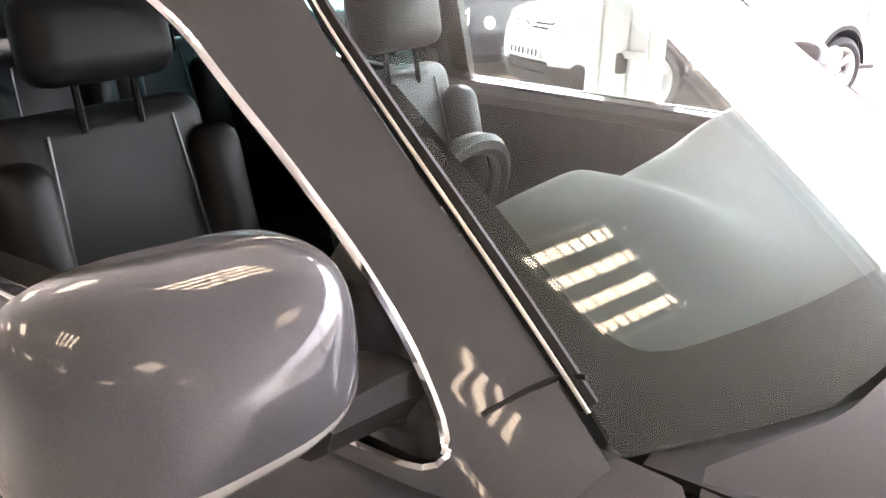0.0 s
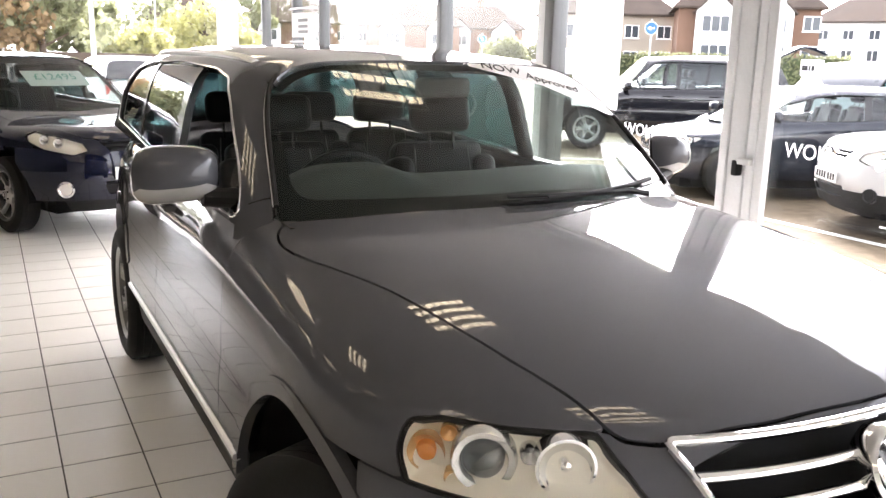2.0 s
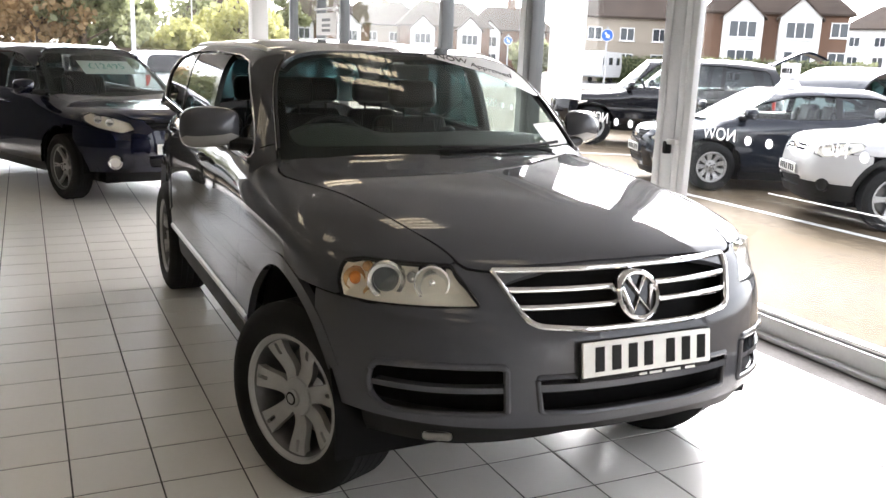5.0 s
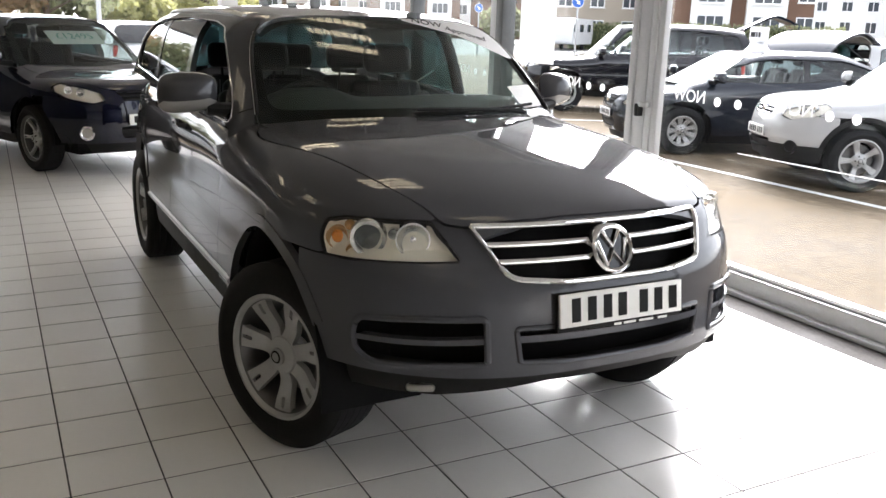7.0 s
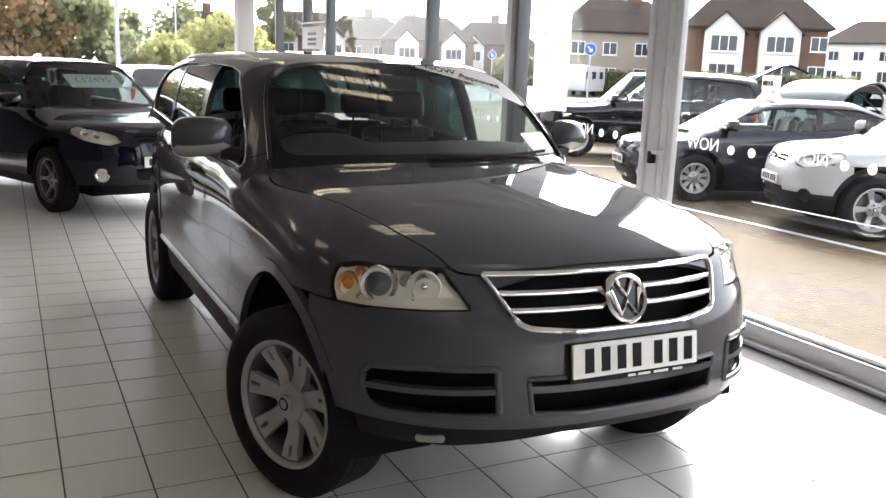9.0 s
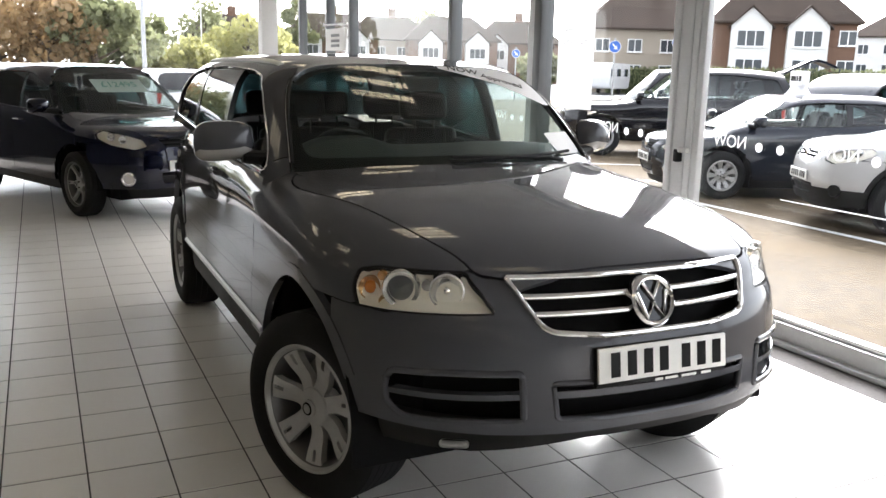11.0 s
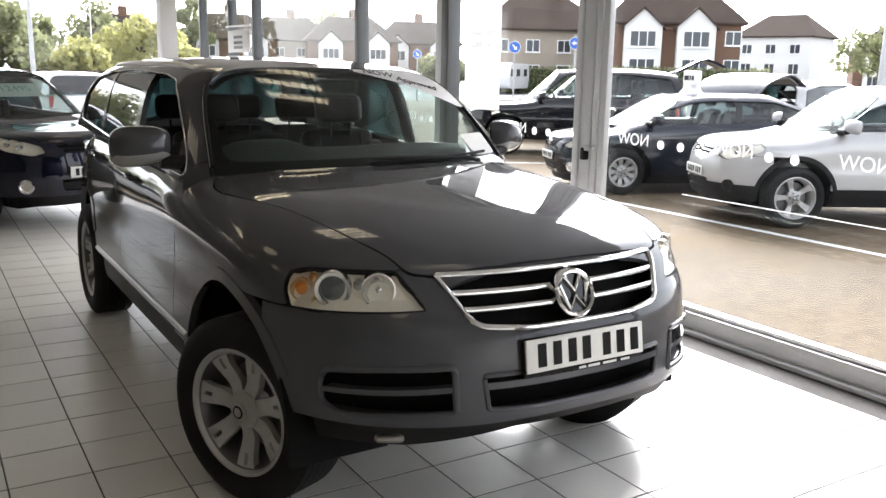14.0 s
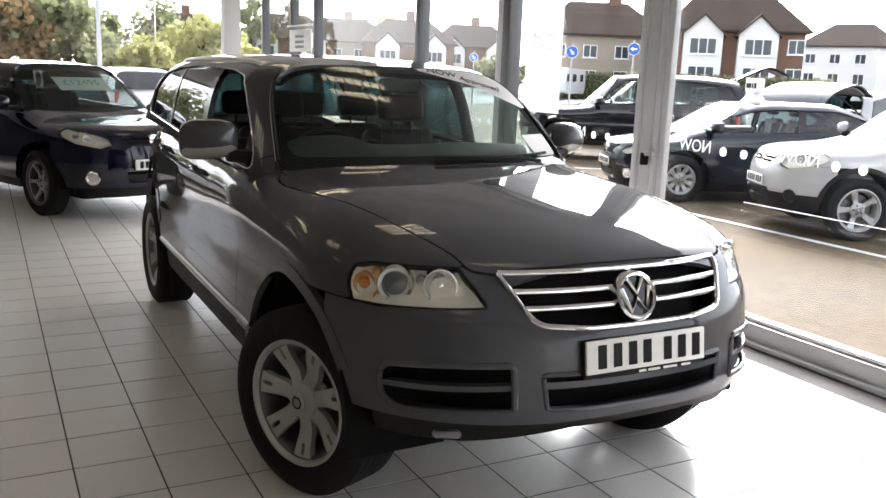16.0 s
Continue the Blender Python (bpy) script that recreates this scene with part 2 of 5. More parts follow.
    for i, p in enumerate(P):
        if closed:
            d = P[(i + 1) % k] - P[i - 1]
        else:
            d = P[min(i + 1, k - 1)] - P[max(i - 1, 0)]
        d.normalize()
        up = Vector((0, 0, 1)) if abs(d.z) < 0.9 else Vector((1, 0, 0))
        a = d.cross(up).normalized()
        b = a.cross(d)
        rr = r[i] if isinstance(r, (list, tuple)) else r
        vs += [p + a * rr * flat * math.cos(2 * math.pi * j / n) + b * rr * math.sin(2 * math.pi * j / n) for j in range(n)]
    for i in range(k if closed else k - 1):
        for j in range(n):
            fs.append((i * n + j, i * n + (j + 1) % n, (i + 1) % k * n + (j + 1) % n, (i + 1) % k * n + j))
    if not closed:
        fs += [tuple(range(n))[::-1], tuple(range((k - 1) * n, k * n))]
    return vs, fs


def prism(poly, h0, h1, axis="z"):
    """A polygon drawn out along an axis; poly gives the other two coordinates in order."""
    def place(a, b, h):
        return {"z": (a, b, h), "y": (a, h, b), "x": (h, a, b)}[axis]
    k = len(poly)
    vs = [place(a, b, h0) for a, b in poly] + [place(a, b, h1) for a, b in poly]
    fs = [tuple(range(k))[::-1], tuple(range(k, 2 * k))] + [(i, (i + 1) % k, k + (i + 1) % k, k + i) for i in range(k)]
    return vs, fs


def rounded(pts, r, n=5):
    """A polygon with its corners rounded off."""
    out, k = [], len(pts)
    for i in range(k):
        p, a, b = Vector(pts[i]), Vector(pts[i - 1]), Vector(pts[(i + 1) % k])
        rr = r[i] if isinstance(r, (list, tuple)) else r
        u, v = (a - p), (b - p)
        s = p + u.normalized() * min(rr, u.length * 0.49)
        e = p + v.normalized() * min(rr, v.length * 0.49)
        for j in range(n + 1):
            t = j / n
            out.append(tuple(s * (1 - t) ** 2 + p * 2 * t * (1 - t) + e * t**2))
    return out


def polysd(px, py, poly):
    """Signed distance to a polygon, negative inside."""
    q = np.array(poly, float)
    d = np.full(np.shape(px), 1e9)
    inside = np.zeros(np.shape(px), bool)
    for (ax, ay), (bx, by) in zip(q, np.roll(q, -1, 0)):
        ex, ey, wx, wy = bx - ax, by - ay, px - ax, py - ay
        t = np.clip((wx * ex + wy * ey) / (ex * ex + ey * ey + 1e-12), 0, 1)
        d = np.minimum(d, np.hypot(wx - ex * t, wy - ey * t))
        cross = ((ay > py) != (by > py)) & (px < (bx - ax) * (py - ay) / (by - ay + 1e-12) + ax)
        inside ^= cross
    return np.where(inside, -d, d)


def panel(surf, u0, u1, nu, v0, v1, nv, keep, rim=0.012, sign=1, lift=0.0):
    """A sheet of surf(u, v), trimmed to where keep(x, y, z) is negative, its cut edges drawn onto the outline and turned inwards by rim metres. sign mirrors it in x; lift sets it off along its normal."""
    u, v = np.meshgrid(np.linspace(u0, u1, nu), np.linspace(v0, v1, nv), indexing="ij")
    du, dv = (u1 - u0) / (nu - 1), (v1 - v0) / (nv - 1)
    value = lambda a, b: keep(*np.moveaxis(surf(a, b), -1, 0))
    sd = value(u, v)
    mid = (sd[:-1, :-1] + sd[1:, :-1] + sd[:-1, 1:] + sd[1:, 1:]) / 4
    cell = mid < 0
    near = np.zeros(u.shape, int)
    for a in (0, 1):
        for b in (0, 1):
            near[a : nu - 1 + a, b : nv - 1 + b] += cell
    edge = (near > 0) & (near < 4)
    inner_border = edge.copy()
    inner_border[0, :] = inner_border[-1, :] = inner_border[:, 0] = inner_border[:, -1] = False
    uu, vv = u[inner_border], v[inner_border]
    for _ in range(3):
        if not len(uu):
            break
        s0 = value(uu, vv)
        gu, gv = (value(uu + du * 0.05, vv) - s0) / 0.05, (value(uu, vv + dv * 0.05) - s0) / 0.05
        k = -s0 / (gu**2 + gv**2 + 1e-12)
        su, sv = np.clip(k * gu, -0.8, 0.8), np.clip(k * gv, -0.8, 0.8)
        uu, vv = np.clip(uu + su * du, min(u0, u1), max(u0, u1)), np.clip(vv + sv * dv, min(v0, v1), max(v0, v1))
    u[inner_border], v[inner_border] = uu, vv
    P = surf(u, v)
    e = 0.08
    N = np.cross(surf(u + du * e, v) - P, surf(u, v + dv * e) - P)
    N /= np.linalg.norm(N, axis=-1, keepdims=True) + 1e-15
    centre = P.reshape(-1, 3).mean(0) - np.array([0, 1.3, 0.7])
    if (N.reshape(-1, 3) @ centre).mean() < 0 if abs(centre).max() > 0.05 else False:
        N = -N
    P = P + N * lift
    index = -np.ones(u.shape, int)
    used = near > 0
    index[used] = np.arange(used.sum())
    verts, normals = P[used], N[used]
    i, j = np.nonzero(cell)
    quads = np.stack([index[i, j], index[i + 1, j], index[i + 1, j + 1], index[i, j + 1]], 1)
    if len(quads):
        a, b, c = verts[quads[0, 0]], verts[quads[0, 1]], verts[quads[0, 2]]
        if np.cross(b - a, c - a) @ normals[quads[0, 0]] < 0:
            quads = quads[:, ::-1]
    if rim:
        count = collections.Counter()
        way = {}
        for q in quads.tolist():
            for a, b in zip(q, q[1:] + q[:1]):
                count[(min(a, b), max(a, b))] += 1
                way[(min(a, b), max(a, b))] = (a, b)
        lone = [way[k] for k, c in count.items() if c == 1]
        ring = sorted({a for ab in lone for a in ab})
        back = {a: len(verts) + n for n, a in enumerate(ring)}
        verts = np.concatenate([verts, verts[ring] - normals[ring] * rim]) if ring else verts
        quads = quads.tolist() + [(b, a, back[a], back[b]) for a, b in lone]
    else:
        quads = quads.tolist()
    if sign < 0:
        verts = verts * np.array([-1, 1, 1])
        quads = [q[::-1] for q in quads]
    return verts, quads


def letters(text, size, depth, parent=None, name="lettering", material=None, m=None, label=""):
    cu = bpy.data.curves.new(name, "FONT")
    cu.body, cu.size, cu.extrude, cu.align_x, cu.align_y = text, size, depth, "CENTER", "CENTER"
    tmp = new(name, cu)
    bpy.context.view_layer.update()
    me = bpy.data.meshes.new_from_object(tmp.evaluated_get(bpy.context.evaluated_depsgraph_get()))
    bpy.data.objects.remove(tmp)
    bpy.data.curves.remove(cu)
    me.materials.clear()
    me.materials.append(material)
    if m is not None:
        me.transform(m)
    ob = new(name, me)
    if parent is not None:
        ob.parent = parent
    if label:
        ob["label"] = label
    return ob


# ---------------------------------------------------------------- cars
def spl(xs, ys):
    """A smooth curve through points, with no overshoot."""
    xs, ys = np.array(xs, float), np.array(ys, float)
    d = np.diff(ys) / np.diff(xs)
    m = np.concatenate([[d[0]], np.where(d[:-1] * d[1:] > 0, 2 * d[:-1] * d[1:] / (d[:-1] + d[1:] + 1e-12), 0), [d[-1]]])

    def f(x):
        x = np.clip(x, xs[0], xs[-1])
        i = np.clip(np.searchsorted(xs, x) - 1, 0, len(xs) - 2)
        h = xs[i + 1] - xs[i]
        t = (x - xs[i]) / h
        return (2 * t**3 - 3 * t**2 + 1) * ys[i] + (t**3 - 2 * t**2 + t) * h * m[i] + (3 * t**2 - 2 * t**3) * ys[i + 1] + (t**3 - t**2) * h * m[i + 1]

    return f


class Shell:
    """The skin of a car: a rounded lower body and a cabin on it. The front axle is at y = 0, the nose towards -y."""

    def __init__(s, width, wheelbase, nose, tail, top, side, roof, belt, lean, screen, hatch, mid=0.8, power=5.0, lean_in=0.0, crown=0.0):
        s.w, s.wb, s.nose, s.tail, s.top, s.side = width, wheelbase, spl(*nose), spl(*tail), spl(*top), spl(*side)
        s.roof, s.belt, s.lean, s.screen, s.hatch, s.mid, s.power, s.lean_in, s.crown = spl(*roof), belt, lean, screen, hatch, mid, power, lean_in, crown

    def body(s, x, y, z):
        flank = s.w * s.side(z) * (1 - s.lean_in * np.maximum(z - 0.66, 0) ** 1.5 * np.clip((y - 0.0) / 1.4, 0, 1))
        q = (np.abs(x) / flank) ** 2.6 + (np.maximum(-y, 0) / s.nose(z)) ** 2.2
        start = s.wb - 0.855
        q = q + (np.maximum(y - start, 0) / (s.tail(z) - start)) ** 5
        return q ** (s.power / 2.6) + (np.maximum(z - s.mid, 0) / (s.top(y) - s.crown * x * x - s.mid)) ** s.power - 1

    def glass_y(s, x, z):
        """The windscreen's place."""
        y0, z0, c0, y1, z1, c1 = s.screen
        t = (z - z0) / (z1 - z0)
        return y0 + (y1 - y0) * t + (c0 + (c1 - c0) * t) * x * x - 0.05 * t * (1 - t)

    def hatch_y(s, x, z):
        y0, z0, y1, z1, c = s.hatch
        t = (z - z0) / (z1 - z0)
        return y0 + (y1 - y0) * t - c * x * x + 0.05 * t * (1 - t)

    def cabin(s, x, y, z):
        xg = s.belt[1] - s.lean * (z - s.belt[0])
        f = np.clip((s.glass_y(xg * 0.89, z) + 0.17 - y) / 0.17, 0, 1.0)
        r = np.clip((y - s.hatch_y(xg * 0.88, z) + 0.25) / 0.25, 0, 1.0)
        xg = xg * (1 - 0.11 * f**2 - 0.10 * r**2)
        low = s.belt[0] - 0.2
        return (np.abs(x) / xg) ** 8 + (np.maximum(z - low, 0) / (s.roof(y) - 0.05 * x * x - low)) ** 8 - 1

    def pillar_y(s, z):
        """Where the windscreen's edge lies at a height."""
        return s.glass_y((s.belt[1] - s.lean * (z - s.belt[0])) * 0.89, z)

    def cast(s, fn, o, d, far=3.0):
        a, b = np.zeros(o.shape[:-1]), np.full(o.shape[:-1], far)
        for _ in range(22):
            m = (a + b) / 2
            p = o + d * m[..., None]
            out = fn(p[..., 0], p[..., 1], p[..., 2]) > 0
            a, b = np.where(out, a, m), np.where(out, m, b)
        return o + d * a[..., None]

    def front(s, u, z):
        """u: degrees round the nose."""
        u = np.radians(u)
        return s.cast(s.body, np.stack([0 * u, 0 * u, z], -1), np.stack([np.sin(u), -np.cos(u), 0 * u], -1))

    def back(s, u, z):
        u = np.radians(u)
        return s.cast(s.body, np.stack([0 * u, 0 * u + s.wb, z], -1), np.stack([np.sin(u), np.cos(u), 0 * u], -1))

    def upper(s, y, a):
        """a: degrees from straight up, out to the side and on downwards."""
        a = np.radians(a)
        return s.cast(s.body, np.stack([0 * a, y, 0 * a + s.mid], -1), np.stack([np.sin(a), 0 * a, np.cos(a)], -1))

    def dome(s, y, a):
        a = np.radians(a)
        return s.cast(s.cabin, np.stack([0 * a, y, 0 * a + s.belt[0]], -1), np.stack([np.sin(a), 0 * a, np.cos(a)], -1))

    def windscreen(s, x, z):
        return np.stack([x, s.glass_y(x, z), z], -1)

    def rear_glass(s, x, z):
        return np.stack([x, s.hatch_y(x, z), z], -1)


def both(a, b):
    return np.maximum(a, b)


def allof(*k):
    out = k[0]
    for q in k[1:]:
        out = np.maximum(out, q)
    return out


def ring_sd(y, z, cy, cz, r):
    return np.hypot(y - cy, z - cz) - r


def wheel(parent, m, radius, width, rim, spokes, metal, twin=True, hub=0.06, spread=1.0, barrel_metal=None, fine=False):
    """A wheel with its outer face towards -x; returns it as a part with tyre, rim and cap."""
    base = new("wheel")
    base.parent = parent
    base.matrix_local = m
    h = width / 2
    prof = [(rim - 0.012, -h + 0.03), (rim + 0.004, -h + 0.012), (rim + 0.02, -h + 0.002), (rim + (radius - rim) * 0.5, -h - 0.006), (radius - 0.03, -h + 0.006), (radius - 0.008, -h + 0.022)]
    steps = 5
    for k in range(steps):
        a = -h + 0.03 + (width - 0.06) * k / steps
        b = -h + 0.03 + (width - 0.06) * (k + 0.86) / steps
        prof += [(radius, a), (radius, b), (radius - 0.009, b + 0.002), (radius - 0.009, a + (width - 0.06) / steps - 0.002)]
    prof += [(radius - 0.008, h - 0.022), (radius - 0.03, h - 0.006), (rim + 0.02, h - 0.002), (rim, h - 0.02)]
    part("tyre", lathe(prof, 64), RUBBER, base, "worn black rubber tyre")
    barrel = [(rim + 0.006, -h + 0.022), (rim + 0.004, -h + 0.012), (rim - 0.006, -h + 0.010), (rim - 0.014, -h + 0.022), (rim - 0.028, -h + 0.045), (rim - 0.04, 0.0), (rim - 0.03, h - 0.03)]
    part("rim_barrel", lathe(barrel, 56), barrel_metal or metal, base)
    part("rim_lip", lathe([(rim + 0.0075, -h + 0.020), (rim + 0.0055, -h + 0.0105), (rim - 0.006, -h + 0.0085), (rim - 0.017, -h + 0.024)], 56), metal if fine or barrel_metal is None else barrel_metal, base)

    def face(r, a):
        t = r / rim
        return np.stack([-h + 0.03 + 0.03 * np.exp(-((t - 0.45) / 0.28) ** 2) - 0.006 * (t < 0.3), r * np.cos(a), r * np.sin(a)], -1)

    def keep(x, y, z):
        r, a = np.hypot(y, z), np.arctan2(z, y)
        step = 2 * math.pi / spokes
        off = (a + step / 2) % step - step / 2
        t = np.clip((r - hub) / (rim - hub), 0, 1)
        half = (0.030 + 0.008 * t + 0.014 * t**3) * spread
        arm = np.abs(off) * r - half
        sd = np.minimum(np.minimum(r - hub - 0.02, rim - (0.016 if fine else 0.024) - r), arm)
        if twin:
            slot = allof(np.abs(off) * r - 0.0085, rim * 0.70 - r, r - rim * 0.885)
            sd = np.maximum(sd, -slot)
        return sd

    n = 337 if fine else 168 if spokes > 6 else 140
    f = panel(face, 0.004, rim - 0.008, 56 if fine else 26, 0, 2 * math.pi, n, keep, rim=0.0)
    vs = np.array(f[0])
    k = len(vs)
    back = vs + np.array([0.028, 0, 0])
    count = collections.Counter(tuple(sorted(e)) for q in f[1] for e in zip(q, q[1:] + q[:1]))
    walls = [(b, a, a + k, b + k) for q in f[1] for a, b in zip(q, q[1:] + q[:1]) if count[tuple(sorted((a, b)))] == 1]
    part("spokes", (np.concatenate([vs, back]), list(f[1]) + walls), metal, base)
    # Dark disc: the shade behind the spokes is put into its colour.
    part("brake_disc", lathe([(0.05, 0.02), (rim * 0.72, 0.02), (rim * 0.72, 0.045), (0.05, 0.045)], 32), DARK_ALLOY, base)
    cap = part("hub_cap", lathe([(0.0, -h + 0.018), (0.026, -h + 0.019), (0.034, -h + 0.024), (0.036, -h + 0.05)], 24), metal, base)
    part("cap_emblem", lathe([(0.019, -h + 0.016), (0.023, -h + 0.0145), (0.026, -h + 0.018)], 20), TRIM, cap)
    for k in range(0 if fine else 5):
        a = 2 * math.pi * k / 5
        part("wheel_bolt", moved(lathe([(0, -0.004), (0.008, -0.004), (0.009, 0.012)], 8), Matrix.Translation((-h + 0.034, 0.05 * math.cos(a), 0.05 * math.sin(a)))), TRIM, base)
    return base


def seat(parent, x, y, z, wide=0.52, rest=True):
    """A leather car seat that faces -y: cushion, backrest, bolsters and headrest."""
    s = new("seat")
    s.parent = parent
    s.matrix_local = pose(x, y, z)
    h = wide / 2
    part("cushion", box(-h, h, -0.28, 0.26, -0.02, 0.14, 0.05, 4), LEATHER, s)
    part("backrest", moved(box(-h + 0.04, h - 0.04, -0.05, 0.07, 0, 0.62, 0.045, 4), pose(0, 0.24, 0.10, -14)), LEATHER, s)
    for k in (-1, 1):
        part("bolster", moved(box(-0.055, 0.055, -0.1, 0.06, 0.02, 0.55, 0.045, 4), pose(k * (h - 0.055), 0.24, 0.10, -14)), LEATHER, s)
        # Metal seam line, also drawn in as the highlight along the bolster.
        part("seam", moved(tube([(k * (h - 0.115), -0.052, 0.06), (k * (h - 0.11), -0.056, 0.3), (k * (h - 0.13), -0.05, 0.58)], 0.003, 5), pose(0, 0.24, 0.10, -14)), DARK_ALLOY, s)
    if rest:
        part("headrest", moved(box(-0.145, 0.145, -0.05, 0.05, 0.66, 0.82, 0.045, 4), pose(0, 0.22, 0.10, -11)), LEATHER, s)
        for k in (-1, 1):
            part("headrest_post", moved(tube([(k * 0.06, 0, 0.58), (k * 0.06, 0, 0.7)], 0.007, 6), pose(0, 0.22, 0.10, -11)), TRIM, s)
    return s


def car_skin(t, S, c):
    """All the painted panels and panes of one car, from its shell S and the measures in c, under the thing t."""
    paint, g, res = c["paint"], 0.0022, c.get("res", 1.0)
    N = lambda k: max(8, int(k * res))
    wb, arch, low, belt = S.wb, c["arch"], c["low"], spl(*c["belt_line"])
    hood = rounded([(x, y) for x, y in c["hood"]] + [(-x, y) for x, y in c["hood"][::-1]], c.get("hood_round", 0.03))
    lampsd = lambda x, y, z: polysd(np.degrees(np.arctan2(np.abs(x), -y)) * 0.0158, z, [(u * 0.0158, h) for u, h in c["lamp"]])
    grillesd = lambda x, z: polysd(np.abs(x), z, c["grille"])
    arches = lambda y, z: np.maximum(-ring_sd(y, z, *arch[0]), -ring_sd(y, z, *arch[1]))
    seam = lambda x: c["seam_z"] + c.get("seam_rise", 0.05) * np.clip((S.w - 0.145 - np.abs(x)) / 0.2, 0, 1)
    part("bonnet", panel(S.upper, c["nose_y"], c["cowl_y"], N(110), -74, 74, N(120), lambda x, y, z: polysd(x, y, hood) + c.get("hood_gap", g)), paint, t)

    def bumper(x, y, z):
        k = allof(-lampsd(x, y, z) + g, -grillesd(x, z), -ring_sd(y, z, *arch[0]), c["bumper_low"](x) - z, -polysd(x, y, hood) - 0.2 * (z < S.mid + 0.08) + g)
        k = both(k, np.minimum(z - seam(x), np.abs(x) - c["inner_x"]) + g)
        for poly in c.get("intakes", ()):
            k = both(k, -polysd(np.abs(x), z, poly))
        for poly in c.get("intakes_mid", ()):
            k = both(k, -polysd(x, z, poly))
        return k

    part("front_bumper", panel(S.front, -c["wrap"], c["wrap"], N(260), c["chin_z"], c["top_z"], N(76), bumper, rim=0.02), paint, t)
    chin_low = c.get("chin_low", lambda x: c["bumper_low"](x) - 0.11)

    def chin(u, z):
        under = np.clip((c["chin_z"] + 0.12 - z) / 0.14, 0, 1)
        return S.front(u, z) * np.stack([0.985 - 0.05 * under**2, 0.985 - 0.05 * under**2, 1 + 0 * z], -1)

    part("front_chin", panel(chin, -c["wrap"] + 14, c["wrap"] - 14, N(120), c["chin_z"] - 0.11, c["chin_z"] + 0.14, 20, lambda x, y, z: both(-ring_sd(y, z, *arch[0]), chin_low(x) - z), rim=0.05), TRIM, t)
    part("front_backing", panel(lambda u, z: S.front(u, z) * np.array([0.91, 0.91, 1]), -50, 50, 40, c["chin_z"] + 0.06, S.mid + 0.14, 16, lambda x, y, z: 0 * x - 1, rim=0), MESH, t)
    doors = c["doors"]
    for sg in (-1, 1):
        def fender(x, y, z):
            k = allof(-polysd(x, y, hood) + g, y - doors[0] + g, -ring_sd(y, z, *arch[0]), low - z, -lampsd(x, y, z) + g, c["nose_y"] + 0.06 - y)
            k = both(k, -(polysd(y, z, c["dlo"]) - 0.012))
            k = both(k, (z - belt(y) - 0.10))
            k = both(k, np.minimum(c["cowl_x"] + 0.004 - np.abs(x), y - c["cowl_y"] + 0.26))
            return both(k, np.minimum(seam(x) - z + g, -y - 0.12))

        part("fender", panel(S.upper, c["nose_y"], doors[0] + 0.02, N(120), c.get("fender_a", 38), 128, N(120), fender, sign=sg, rim=0.02), paint, t)
        for n in range(len(doors) - 1):
            y0, y1 = doors[n], doors[n + 1]

            def skin(x, y, z):
                return allof(y0 - y + g, y - y1 + g, -ring_sd(y, z, *arch[0]), -ring_sd(y, z, *arch[1]) + g, low + 0.012 - z, z - belt(y) + 0.004)

            d = part("door", panel(S.upper, y0 - 0.01, y1 + 0.01, N(56), 60, 128, N(72), skin, sign=sg, rim=0.03), paint, t)
            hy, hz = y1 - 0.17, belt(y1) - 0.115
            p = S.upper(np.array(hy), np.array(90 - math.degrees(math.atan2(hz - S.mid, S.w))))
            hx = float(p[0]) * sg
            part("door_handle", tube([(hx - sg * 0.01, hy - 0.10, hz), (hx + sg * 0.028, hy - 0.085, hz), (hx + sg * 0.032, hy, hz + 0.004), (hx + sg * 0.026, hy + 0.085, hz), (hx - sg * 0.01, hy + 0.10, hz)], 0.014, 8, flat=0.8), c.get("handle", paint), d)
            card = panel(lambda a, b: S.upper(a, b) * np.array([0.91, 1, 1]), y0, y1, 12, 66, 118, 12, lambda x, y, z: both(z - belt(y) + 0.01, -ring_sd(y, z, arch[1][0], arch[1][1], arch[1][2] + 0.02)), sign=sg, rim=0.03)
            part("door_card", card, TRIM, d)
        quarter = lambda x, y, z: allof(doors[-1] - y + g, -ring_sd(y, z, *arch[1]), low - z, z - belt(y) + 0.004, y - c["tail_seam"] + g)
        part("rear_quarter", panel(S.upper, doors[-1] - 0.02, c["tail_y"], N(60), 60, 128, N(70), quarter, sign=sg, rim=0.03), paint, t)
        part("sill", panel(lambda a, b: S.upper(a, b) * np.array([0.965, 1, 1]), 0.3, wb - 0.3, 40, 100, 146, 20, lambda x, y, z: allof(-ring_sd(y, z, *arch[0]), -ring_sd(y, z, *arch[1]), c.get("sill_low", low - 0.09) - z, z - low - 0.06), sign=sg, rim=0.05), TRIM, t)
        for cy, cz, r in arch:
            def lip(v, a, r=r, cy=cy, cz=cz):
                yy, zz = cy + (r + v) * np.cos(a), cz + (r + v) * np.sin(a)
                ang = np.degrees(np.arctan2(S.w, zz - S.mid))
                p = S.upper(yy, ang)
                o = np.stack([0 * yy, yy, zz], -1)
                return S.cast(S.body, o, np.stack([1 + 0 * yy, 0 * yy, 0 * yy], -1)) + np.stack([0.005 + 0 * yy, 0 * yy, 0 * yy], -1)
            if c.get("lips"):
                part("arch_lip", panel(lip, -0.004, 0.045, 5, radians(c["lips"][0]), radians(c["lips"][1]), 40, lambda x, y, z: allof(low - 0.02 - z, c["nose_y"] - y), sign=sg, rim=0.03), c.get("lip_paint", paint), t)
            liner = [(r + 0.002, 0.0), (r + 0.01, -0.38)]
